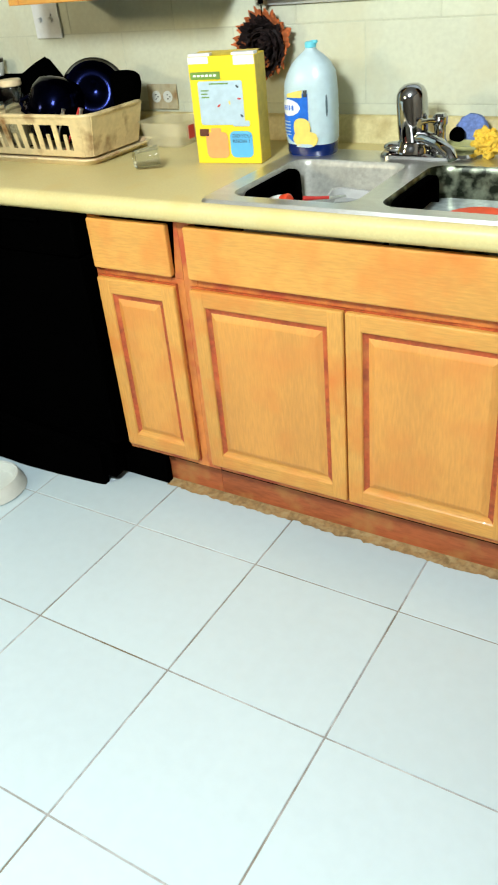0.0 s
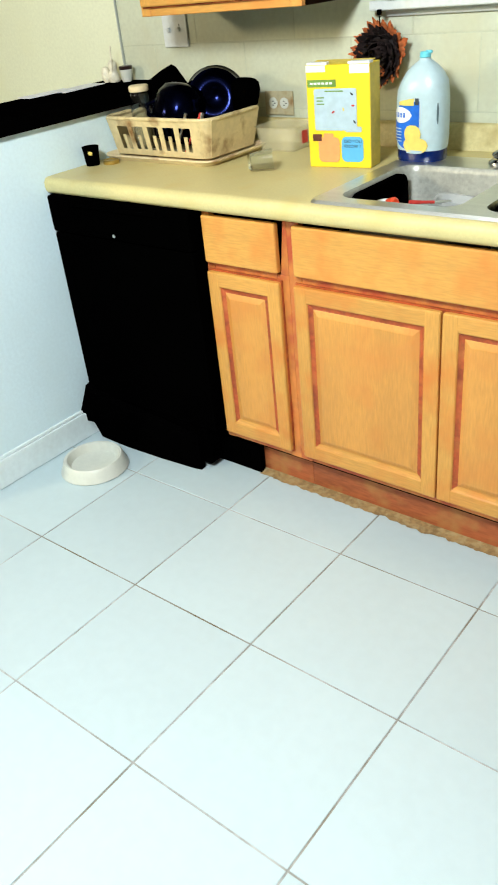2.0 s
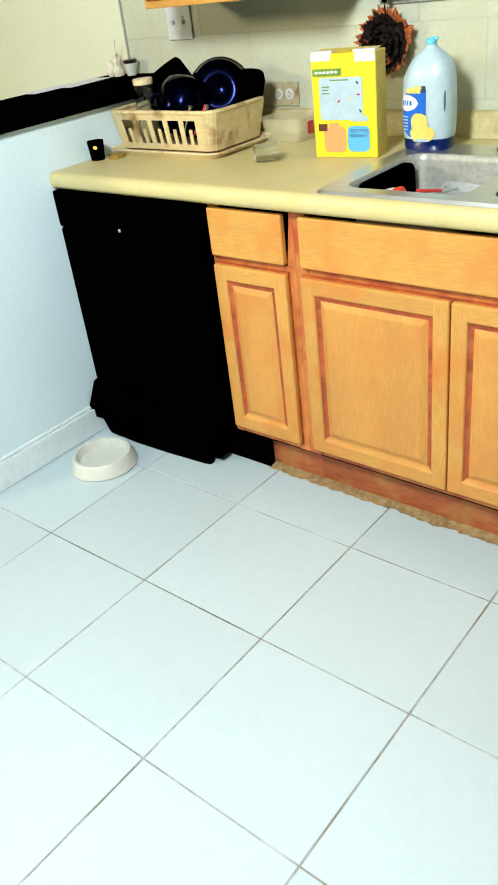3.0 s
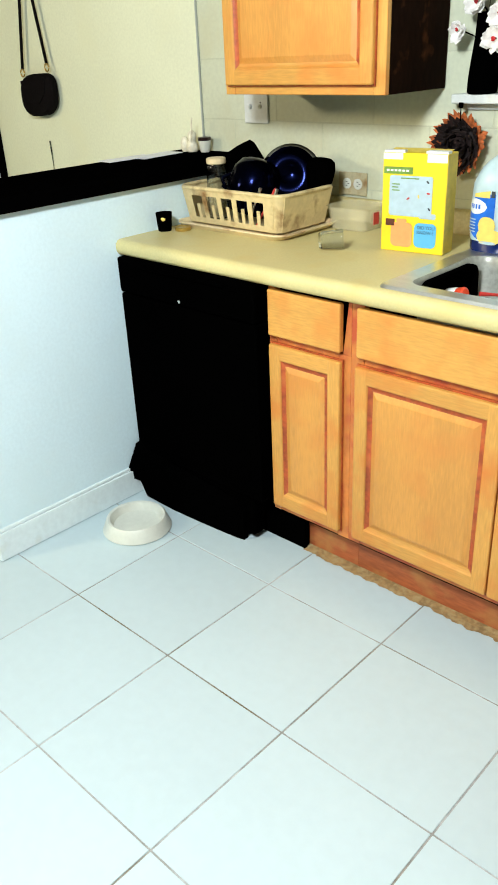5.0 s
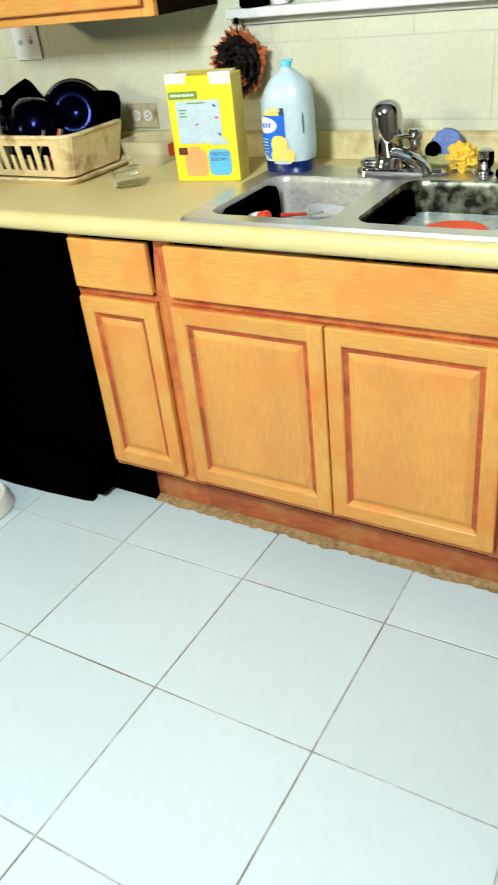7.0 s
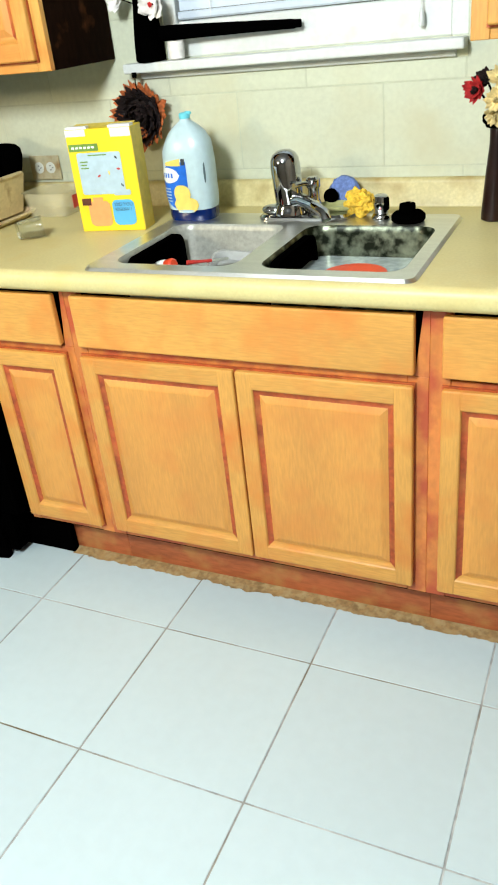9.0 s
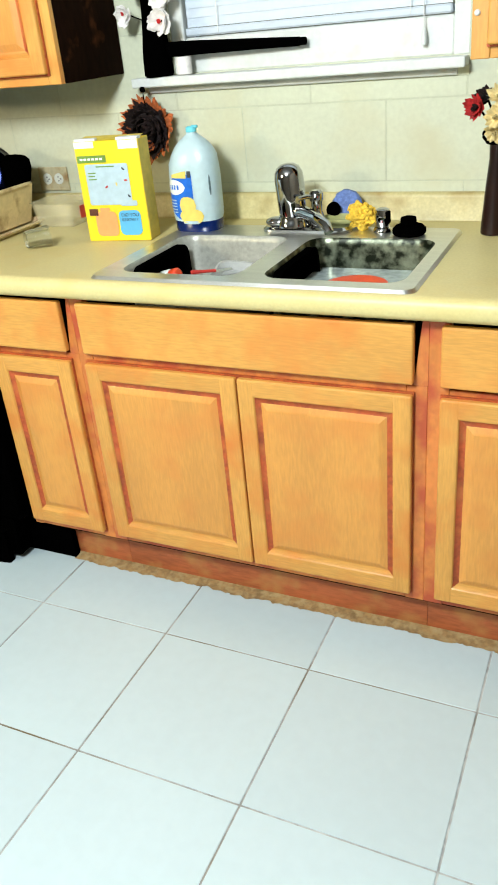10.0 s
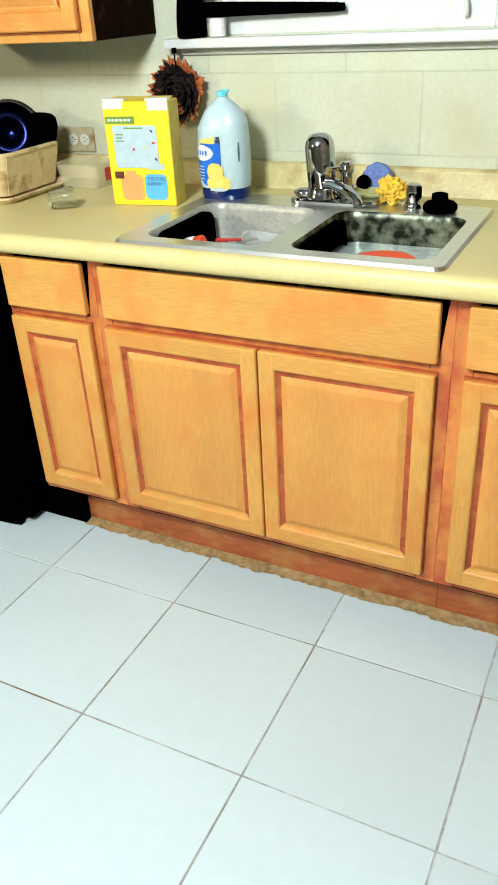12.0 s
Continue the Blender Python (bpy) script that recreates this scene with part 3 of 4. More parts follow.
    cx, cy = (b[0] + b[1]) / 2, (b[2] + b[3]) / 2
    part("drain", lathe(cx, cy, [(0.042, 0.7505), (0.042, 0.753), (0.034, 0.753), (0.030, 0.7515)], 24), CHROME, bw, "round chrome drain")

# faucet
fau = thing("faucet", (1.37, -0.17, 0.923), "chrome single-handle kitchen faucet with a domed body", "faucet")
part("deck_plate", loops([rounded(1.255, 1.50, -0.212, -0.148, 0.03, z) for z in (0.923, 0.930)] + [rounded(1.263, 1.492, -0.205, -0.155, 0.024, 0.936)]), CHROME, fau, smooth=False)
part("collar", lathe(1.338, -0.178, [(0.045, 0.9365), (0.044, 0.944), (0.040, 0.952), (0.038, 0.962)], 32), CHROME, fau, smooth=True)
knob = bmesh.new()
bmesh.ops.create_uvsphere(knob, u_segments=24, v_segments=14, radius=1, matrix=Matrix.LocRotScale((1.300, -0.192, 0.948), None, (0.034, 0.022, 0.0135)))
part("side_cap", knob, CHROME, fau, "polished round cap", smooth=True)
part("body", turned(Matrix.Translation((1.338, -0.175, 0.962)) @ Matrix.Rotation(radians(-4), 4, "Y"),
                    lathe(0, 0, [(0.036, 0.0), (0.037, 0.02), (0.038, 0.09), (0.036, 0.108), (0.029, 0.121), (0.017, 0.129), (0.004, 0.131)], 32)), CHROME, fau, smooth=True)
part("spout", tube([(1.35, -0.185, 0.968), (1.385, -0.21, 0.975), (1.43, -0.25, 0.972), (1.47, -0.29, 0.962), (1.478, -0.297, 0.948)], [0.02, 0.017, 0.014, 0.013, 0.012], 16), CHROME, fau, smooth=True)
lev = part("valve_stem", lathe(1.402, -0.170, [(0.020, 0.9365), (0.018, 0.96), (0.014, 0.97), (0.014, 0.995), (0.018, 1.0), (0.018, 1.018), (0.012, 1.024)], 20), CHROME, fau, smooth=True)
part("lever", tube([(1.402, -0.172, 1.006), (1.385, -0.195, 1.012), (1.37, -0.222, 1.012)], [0.007, 0.006, 0.007], 10), CHROME, lev, smooth=True)

# ---- things on the counter ----
rnd = random.Random(11)

# cereal-like yellow box, standing a little turned
BA, BB = Vector((0.779, -0.314, 0.916)), Vector((0.962, -0.288, 0.916))
along = (BB - BA).normalized()
back = Vector((-along.y, along.x, 0))
BW, BD, BH = (BB - BA).length, 0.068, 0.262
BOXM = Matrix(((along.x, back.x, 0, BA.x), (along.y, back.y, 0, BA.y), (0, 0, 1, BA.z), (0, 0, 0, 1)))
carton = thing("food_carton", (BA + along * BW / 2 + back * BD / 2)[:], "bright yellow cardboard food carton with torn white top on the countertop", "carton")


def on_box(name, u0, u1, z0, z1, material, label="", lift=0.0008, r=0.0, parent=None):
    """A printed patch on the carton's front."""
    if r:
        ring = [(x, -lift, y) for x, y, z in rounded(u0, u1, z0, z1, r, 0)]
        own = loops([[(x, 0.0, z) for x, y, z in ring], ring], cap_first=False)
    else:
        own = box(u0, u1, -lift, 0.0, z0, z1)
    return part(name, turned(BOXM, own), material, parent or carton, label)


part("body", turned(BOXM, box(0, BW, 0.0005, BD, 0, BH, 0.0012)), YELLOW, carton)
part("side_panel", turned(BOXM, box(BW, BW + 0.0008, 0.002, BD - 0.002, 0.002, BH - 0.002)), YELLOW_SIDE, carton)
part("top_flap", turned(BOXM, box(0.002, 0.062, 0.002, 0.020, BH - 0.004, BH + 0.006, 0.001)), CARD_WHITE, carton, "torn white cardboard flap")
part("top_flap", turned(BOXM, box(0.122, BW - 0.001, 0.002, 0.028, BH - 0.004, BH + 0.006, 0.001)), CARD_WHITE, carton, "torn white cardboard flap")
part("top_flap", turned(BOXM @ Matrix.Translation((0.09, 0.034, BH)) @ Matrix.Rotation(radians(8), 4, "X"), box(-0.085, 0.085, -0.030, 0.030, 0.0, 0.0012)), YELLOW_SIDE, carton)
on_box("torn_corner", 0.001, 0.058, BH - 0.017, BH - 0.001, CARD_WHITE)
on_box("torn_corner", 0.128, BW - 0.001, BH - 0.022, BH - 0.001, CARD_WHITE)
brand = on_box("brand_strip", 0.004, 0.088, 0.208, 0.226, GREEN_PRINT, "green strip", 0.0012)
for k in range(6):
    on_box("brand_bar", 0.012 + k * 0.0115, 0.020 + k * 0.0115, 0.2145, 0.2195, CARD_WHITE, "", 0.0018, parent=brand)
recipe = on_box("print_field", 0.022, 0.147, 0.098, 0.204, PALE_BLUE, "pale blue printed field", 0.0012, 0.006)
for k in range(3):
    on_box("text_bar", 0.030, 0.052 - 0.004 * (k % 2), 0.180 - 0.008 * k, 0.183 - 0.008 * k, GREEN_PRINT, "", 0.0018, parent=recipe)
on_box("text_bar", 0.055, 0.108, 0.196, 0.199, GREEN_PRINT, "", 0.0018, parent=recipe)
for u, z, a, m in ((0.078, 0.145, -35, RED_PRINT), (0.136, 0.161, 5, RED_PRINT), (0.140, 0.120, 50, DARK_PRINT), (0.108, 0.152, 80, DUCK), (0.133, 0.190, 40, DARK_PRINT)):
    part("picture_mark", turned(BOXM @ Matrix.Translation((u, -0.0018, z)) @ Matrix.Rotation(radians(a), 4, "Y"),
                                loops([[(0.0052 * math.cos(t), y, 0.0024 * math.sin(t)) for t in [2 * math.pi * i / 10 for i in range(10)]] for y in (0.0006, 0.0)])), m, recipe)
on_box("picture_mark", 0.112, 0.160, 0.094, 0.108, PALE_BLUE, "", 0.0014, 0.004)
on_box("orange_shape", 0.030, 0.094, 0.014, 0.080, ORANGE_PRINT, "orange printed jug shape", 0.0012, 0.014)
on_box("orange_neck", 0.046, 0.076, 0.080, 0.090, ORANGE_PRINT, "", 0.0012, 0.004)
on_box("picture_mark", 0.014, 0.040, 0.070, 0.088, BROWN_PRINT, "small dark picture", 0.0020)
note = on_box("blue_note", 0.100, 0.164, 0.016, 0.082, BLUE_PRINT, "rounded blue printed note", 0.0012, 0.014)
for row, words in enumerate(("DID YOU", "KNOW ?")):
    fc = bpy.data.curves.new("note_text", "FONT")
    fc.body, fc.size, fc.align_x, fc.extrude = words, 0.0125, "LEFT", 0.0002
    tmp = new("note_text", fc)
    me = bpy.data.meshes.new_from_object(tmp.evaluated_get(bpy.context.evaluated_depsgraph_get()))
    bpy.data.objects.remove(tmp)
    own = bmesh.new()
    own.from_mesh(me)
    part("note_text", turned(BOXM @ Matrix.Translation((0.108, -0.0018, 0.066 - 0.013 * row)) @ Matrix.Rotation(radians(90), 4, "X"), own), DARK_PRINT, note)

# big dish soap jug
JX, JY = 1.056, -0.172
jug = thing("soap_jug", (JX, JY, 0.916), "big pale blue translucent dish soap jug with blue label, nearly empty", "jug")


def oval(w, d, z, n=36, p=2.6, dx=0.0):
    ring = []
    for i in range(n):
        a = 2 * math.pi * i / n
        c, s = math.cos(a), math.sin(a)
        ring.append((JX + dx + w * math.copysign(abs(c) ** (2 / p), c), JY + d * math.copysign(abs(s) ** (2 / p), s), z))
    return ring


SHAPE = [(0.066, 0.048, 0.950), (0.069, 0.050, 0.960), (0.0705, 0.051, 0.985), (0.0705, 0.051, 1.045), (0.070, 0.0505, 1.074), (0.068, 0.049, 1.098),
         (0.062, 0.045, 1.120), (0.050, 0.038, 1.140), (0.034, 0.028, 1.156), (0.020, 0.019, 1.166), (0.0140, 0.0140, 1.171), (0.0130, 0.0130, 1.175)]
part("body", loops([oval(*s, dx=0.004 * (s[2] > 1.11)) for s in SHAPE], cap_first=False), JUG, jug, smooth=True)
part("detergent", loops([oval(0.056, 0.040, 0.9165), oval(0.064, 0.046, 0.920), oval(0.067, 0.049, 0.932), oval(0.0665, 0.0485, 0.951)]), SOAP, jug, "dark blue liquid in the bottom", smooth=True)
part("cap", lathe(JX + 0.004, JY, [(0.0135, 1.1755), (0.0145, 1.177), (0.0145, 1.186), (0.012, 1.189), (0.006, 1.190)], 20), JUG_CAP, jug, "aqua screw cap")
part("spout", box(JX + 0.004, JX + 0.024, JY - 0.005, JY + 0.005, 1.184, 1.192, 0.003), JUG_CAP, jug)
# raised dark patch; no hollow is cut, its shade is the patch's colour
part("handle_hollow", turned(Matrix.Translation((JX + 0.060, JY - 0.0338, 1.045)) @ Matrix.Rotation(radians(47), 4, "Z"), loops([[(0.0028 * math.cos(t), y, 0.026 * math.sin(t)) for t in [2 * math.pi * i / 20 for i in range(20)]] for y in (0.004, -0.001)])), GRIP_SHADE, jug, "dark patch with the grip hollow's shade in its colour")


def on_jug(name, a0, a1, z0, z1, material, label="", lift=0.0012, shape=None, parent=None, n=14):
    """A thin patch wrapped on the jug's side; shape(s) gives the share of the height used at a share s of the width."""
    own = bmesh.new()
    rows = []
    for i in range(n + 1):
        s = i / n
        a = radians(a0 + (a1 - a0) * s)
        lo, hi = shape(s) if shape else (0.0, 1.0)
        col = []
        for k in range(9):
            z = z0 + (z1 - z0) * (lo + (hi - lo) * k / 8)
            w, d = 0.0705, 0.051
            for (w0, d0, za), (w1, d1, zb) in zip(SHAPE, SHAPE[1:]):
                if za <= z <= zb:
                    f = (z - za) / (zb - za)
                    w, d = w0 + f * (w1 - w0), d0 + f * (d1 - d0)
            c, sn = math.cos(a), math.sin(a)
            col.append((JX + (w + lift) * math.copysign(abs(c) ** (2 / 2.6), c), JY + (d + lift) * math.copysign(abs(sn) ** (2 / 2.6), sn), z))
        rows.append(col)
    grid = [[own.verts.new(p) for p in col] for col in rows]
    for a, b in zip(grid, grid[1:]):
        for k in range(8):
            if (a[k].co - a[k + 1].co).length > 1e-6 or (b[k].co - b[k + 1].co).length > 1e-6:
                own.faces.new((a[k], b[k], b[k + 1], a[k + 1]))
    bmesh.ops.remove_doubles(own, verts=own.verts, dist=1e-6)
    return part(name, own, material, parent or jug, label, smooth=True)


lens = lambda s: (0.5 - math.sqrt(max(0.0, s * (1 - s))), 0.5 + math.sqrt(max(0.0, s * (1 - s))))
lab = on_jug("label", -162, -82, 0.950, 1.076, LABEL_BLUE, "blue label with white oval and yellow figure", 0.0010, lambda s: (0.40 * (1 - s) ** 2, 0.55 + 0.45 * math.sin(math.pi / 2 * min(1, 1.3 * s))))
on_jug("label_oval", -148, -92, 1.022, 1.062, CARD_WHITE, "white oval mark", 0.0018, lens, lab)
for k in range(4):
    on_jug("mark_bar", -137 + 9 * k, -132 + 9 * k, 1.036, 1.048, LABEL_BLUE, "", 0.0024, None, lab, 2)
on_jug("label_top", -126, -90, 1.066, 1.084, DUCK, "yellow printed shape", 0.0016, lambda s: (0.0, 0.45 + 0.55 * s), lab)
on_jug("label_dark_mark", -89, -83, 1.068, 1.084, DARK_PRINT, "", 0.0016, None, lab, 3)
on_jug("label_shape", -110, -62, 0.946, 0.986, DUCK, "yellow printed shape", 0.0030, lens, lab)
on_jug("label_shape", -106, -78, 0.972, 1.018, DUCK, "yellow printed shape", 0.0036, lens, lab)
on_jug("label_shade", -103, -72, 0.946, 0.954, PALE_BLUE, "", 0.0042, lens, lab)
for k in range(5):
    on_jug("text_bar", -148, -116, 0.974 + 0.008 * k, 0.977 + 0.008 * k, PALE_BLUE, "", 0.0016, None, lab, 4)

# behind the faucet: scrubbers, sprayer, stopper
scr = thing("scrub_pad", (1.452, -0.085, 0.923), "round blue dish scrubber leaning on the backsplash", "scrubber")
part("pad", rugged(turned(Matrix.Translation((1.452, -0.075, 0.966)) @ Matrix.Rotation(radians(68), 4, "X"), lathe(0, 0, [(0.012, -0.011), (0.036, -0.010), (0.042, 0.0), (0.036, 0.010), (0.012, 0.012)], 24)), 0.004, 90), SCRUB, scr, smooth=True)
part("grip", turned(Matrix.Translation((1.425, -0.098, 0.958)) @ Matrix.Rotation(radians(70), 4, "X"), lathe(0, 0, [(0.018, 0.0), (0.020, 0.008), (0.014, 0.018), (0.004, 0.020)], 16)), BLACK, scr, "black grip", smooth=True)
dish = thing("soap_dish", (1.46, -0.15, 0.923), "shallow pale green soap dish on the sink edge", "soap dish")
part("dish", loops([[(1.462 + a * math.cos(t), -0.140 + b * math.sin(t), z) for t in [2 * math.pi * i / 24 for i in range(24)]] for a, b, z in ((0.045, 0.026, 0.9365), (0.058, 0.036, 0.944), (0.060, 0.038, 0.950), (0.056, 0.034, 0.948), (0.042, 0.024, 0.941))]), SOAP_DISH, dish, smooth=True)
spg = thing("sponge", (1.515, -0.175, 0.923), "ragged yellow netted sponge on the sink edge", "sponge")
bm = bmesh.new()
bmesh.ops.create_icosphere(bm, subdivisions=4, radius=1, matrix=Matrix.LocRotScale((1.520, -0.160, 0.956), None, (0.037, 0.028, 0.031)))
part("sponge_body", rugged(rugged(bm, 0.016, 60), 0.009, 170, 3.0), SPONGE, spg)
spr = thing("sprayer", (1.579, -0.175, 0.923), "chrome side sprayer standing in its holder on the sink", "sprayer")
part("base", lathe(1.579, -0.178, [(0.024, 0.923), (0.024, 0.928), (0.020, 0.934)], 24), CHROME, spr, smooth=True)
part("head", lathe(1.579, -0.178, [(0.016, 0.934), (0.019, 0.945), (0.020, 0.965), (0.017, 0.978), (0.010, 0.982)], 24), CHROME, spr, smooth=True)
part("trigger", box(1.590, 1.600, -0.196, -0.176, 0.944, 0.976, 0.003), BLACK, spr)
stp = thing("sink_stopper", (1.652, -0.205, 0.923), "black rubber sink stopper with a knob on the sink edge", "stopper")
part("disc", lathe(1.652, -0.200, [(0.036, 0.923), (0.041, 0.928), (0.041, 0.938), (0.034, 0.945), (0.020, 0.947)], 28), BLACK_MATT, stp, smooth=True)
part("knob", lathe(1.650, -0.200, [(0.019, 0.9465), (0.020, 0.956), (0.019, 0.964), (0.010, 0.967)], 20), BLACK_MATT, stp, smooth=True)

# in the sink
wt = thing("dish_water", (1.575, -0.42, 0.752), "soapy grey dish water standing in the sink bowl", "water")
part("water_body", loops([rounded(B2[0] + 0.055, B2[1] - 0.055, B2[2] + 0.055, B2[3] - 0.055, 0.03, 0.7515), rounded(B2[0] + 0.0135, B2[1] - 0.0135, B2[2] + 0.0135, B2[3] - 0.0135, 0.04, 0.800),
                          rounded(B2[0] + 0.0105, B2[1] - 0.0105, B2[2] + 0.0105, B2[3] - 0.0105, 0.04, 0.849)]), WATER, wt)
plate = thing("plate", (1.575, -0.43, 0.849), "orange-red plastic plate floating in the dish water", "plate")
part("dish", lathe(1.582, -0.425, [(0.050, 0.8492), (0.062, 0.852), (0.074, 0.860), (0.076, 0.862), (0.073, 0.8625), (0.056, 0.857), (0.02, 0.855)], 36), RED_PLASTIC, plate, smooth=True)
tub = thing("plastic_tub", (1.22, -0.40, 0.752), "white translucent plastic food tub tipped in the sink", "tub")
part("shell", turned(Matrix.Translation((1.262, -0.372, 0.816)) @ Matrix.Rotation(radians(8), 4, "Y") @ Matrix.Rotation(radians(14), 4, "Z"),
                     loops([rounded(-0.058, 0.058, -0.066, 0.066, 0.03, -0.054), rounded(-0.070, 0.070, -0.092, 0.092, 0.035, 0.040), rounded(-0.075, 0.075, -0.097, 0.097, 0.035, 0.044),
                            rounded(-0.069, 0.069, -0.080, 0.080, 0.034, 0.046), rounded(-0.056, 0.056, -0.062, 0.062, 0.03, 0.030)])), MILKY, tub)
btl = thing("small_bottle", (1.09, -0.46, 0.752), "small white bottle with red cap standing in the sink", "bottle")
M = Matrix.Translation((1.090, -0.425, 0.862)) @ Matrix.Rotation(radians(-14), 4, "Z") @ Matrix.Rotation(radians(74), 4, "Y")
part("bottle_body", turned(M, lathe(0, 0, [(0.016, -0.035), (0.018, -0.03), (0.018, 0.002), (0.014, 0.008)], 20)), CARD_WHITE, btl, smooth=True)
part("cap", turned(M, lathe(0, 0, [(0.0165, 0.0085), (0.017, 0.028), (0.012, 0.033)], 20)), RED_PLASTIC, btl, "red cap", smooth=True)
# black sheets added in place of the shade on each bowl's left wall
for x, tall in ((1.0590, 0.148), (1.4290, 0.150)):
    tr = thing("bowl_wall_shade", (x + 0.01, -0.42, 0.765), "black sheet standing in for the shade on the bowl's left wall", "tray", "trays in the sink")
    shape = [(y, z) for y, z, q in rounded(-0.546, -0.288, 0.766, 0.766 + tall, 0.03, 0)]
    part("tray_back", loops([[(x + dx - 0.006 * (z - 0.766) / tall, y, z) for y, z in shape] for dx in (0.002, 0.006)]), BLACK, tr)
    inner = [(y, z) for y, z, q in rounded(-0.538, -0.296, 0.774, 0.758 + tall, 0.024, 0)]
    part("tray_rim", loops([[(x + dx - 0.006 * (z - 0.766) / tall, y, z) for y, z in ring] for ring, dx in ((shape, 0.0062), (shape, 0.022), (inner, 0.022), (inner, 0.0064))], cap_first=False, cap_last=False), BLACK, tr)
for k, z in enumerate((0.7515, 0.785, 0.817)):
    st = thing("stacked_bowl", (1.095, -0.45, z), "dark bowl stacked in the sink under a small bottle", "bowl", "bowls in the sink")
    part("bowl_shell", lathe(1.104, -0.425, [(0.016, z), (0.024, z + 0.004), (0.039, z + 0.026), (0.037, z + 0.026), (0.02, z + 0.008)], 28), BLACK, st, smooth=True)
fk = thing("fork", (1.21, -0.43, 0.86), "steel fork with reddish handle lying on the tub", "fork")
part("handle", tube([(1.170, -0.455, 0.884), (1.195, -0.43, 0.880), (1.215, -0.41, 0.877)], [0.006, 0.004, 0.004], 8), RED_PRINT, fk, "reddish handle")
part("tines", turned(Matrix.Translation((1.232, -0.395, 0.8755)) @ Matrix.Rotation(radians(40), 4, "Z"), box(-0.022, 0.020, -0.009, 0.009, -0.001, 0.001, 0.0008)), STEEL, fk)

# dish drainer, its tray and what dries in it
tray = thing("drain_tray", (0.25, -0.26, 0.916), "stained beige plastic drain tray on the countertop", "tray")
part("tray_plate", loops([rounded(0.020, 0.470, -0.400, -0.125, 0.04, 0.9155), rounded(0.006, 0.490, -0.414, -0.112, 0.045, 0.930), rounded(0.006, 0.490, -0.414, -0.112, 0.045, 0.935),
                          rounded(0.014, 0.482, -0.406, -0.120, 0.04, 0.934), rounded(0.026, 0.464, -0.394, -0.132, 0.035, 0.922)]), TRAY, tray)
rack = thing("dish_drainer", (0.24, -0.25, 0.924), "beige plastic dish drainer basket with slotted side, full of dark pots", "dish drainer")
RT, RB = (0.012, 0.466, -0.384, -0.118), (0.032, 0.440, -0.364, -0.136)
ZT, ZB = 1.042, 0.930
part("basket_floor", loops([rounded(RB[0], RB[1], RB[2], RB[3], 0.03, ZB - 0.002), rounded(RB[0], RB[1], RB[2], RB[3], 0.03, ZB + 0.002)]), RACK, rack)
part("top_rim", tube(rounded(*RT, 0.045, ZT, 5), 0.0065, 8, closed=True), RACK, rack, smooth=True)


def side(p0, p1, q0, q1, s0, s1, t0, t1, thick=0.0028):
    """A piece of a sloping basket side: bottom edge p0-p1, top edge q0-q1; s along it, t up it."""
    p0, p1, q0, q1 = map(Vector, (p0, p1, q0, q1))
    at = lambda s, t: (p0.lerp(p1, s)).lerp(q0.lerp(q1, s), t)
    normal = (p1 - p0).cross(q0 - p0).normalized() * thick
    ring = [at(s0, t0), at(s1, t0), at(s1, t1), at(s0, t1)]
    return loops([ring, [v + normal for v in ring]])


SIDES = {
    "front": ((RB[0] + .02, RB[2], ZB), (RB[1] - .02, RB[2], ZB), (RT[0] + .03, RT[2], ZT), (RT[1] - .03, RT[2], ZT)),
    "right": ((RB[1], RB[2] + .02, ZB), (RB[1], RB[3] - .02, ZB), (RT[1], RT[2] + .03, ZT), (RT[1], RT[3] - .03, ZT)),
    "back": ((RB[1] - .02, RB[3], ZB), (RB[0] + .02, RB[3], ZB), (RT[1] - .03, RT[3], ZT), (RT[0] + .03, RT[3], ZT)),
    "left": ((RB[0], RB[3] - .02, ZB), (RB[0], RB[2] + .02, ZB), (RT[0], RT[3] - .03, ZT), (RT[0], RT[2] + .03, ZT)),
}
part("side_wall", side(*SIDES["right"], -0.06, 1.06, 0, 1), RACK, rack)
part("side_wall", side(*SIDES["left"], -0.06, 1.06, 0, 1), RACK, rack)
for key in ("front", "back"):
    part("side_band", side(*SIDES[key], 0, 1, 0, 0.16), RACK, rack)
    part("side_band", side(*SIDES[key], 0, 1, 0.80, 1), RACK, rack)
    for s0, s1 in [(0.0, 0.07)] + [(0.195 + 0.175 * k, 0.245 + 0.175 * k) for k in range(4)] + [(0.895, 1.0)]:
        part("slat", side(*SIDES[key], s0, s1, 0.16, 0.80), RACK, rack)
    for k in range(5):
        part("half_slat", side(*SIDES[key], 0.118 + 0.175 * k, 0.152 + 0.175 * k, 0.16, 0.56), RACK, rack)
for (x0, y0), (x1, y1), a in (((RB[1] - .02, RB[2] + .02), (RT[1] - .03, RT[2] + .03), 270), ((RB[0] + .02, RB[2] + .02), (RT[0] + .03, RT[2] + .03), 180),
                              ((RB[0] + .02, RB[3] - .02), (RT[0] + .03, RT[3] - .03), 90), ((RB[1] - .02, RB[3] - .02), (RT[1] - .03, RT[3] - .03), 0)):
    r0 = [(x0 + .022 * math.cos(radians(a + 15 * i)), y0 + .022 * math.sin(radians(a + 15 * i)), ZB) for i in range(7)]
    r1 = [(x1 + .032 * math.cos(radians(a + 15 * i)), y1 + .032 * math.sin(radians(a + 15 * i)), ZT) for i in range(7)]
    i0 = [(x0 + .019 * math.cos(radians(a + 15 * i)), y0 + .019 * math.sin(radians(a + 15 * i)), ZB) for i in range(6, -1, -1)]
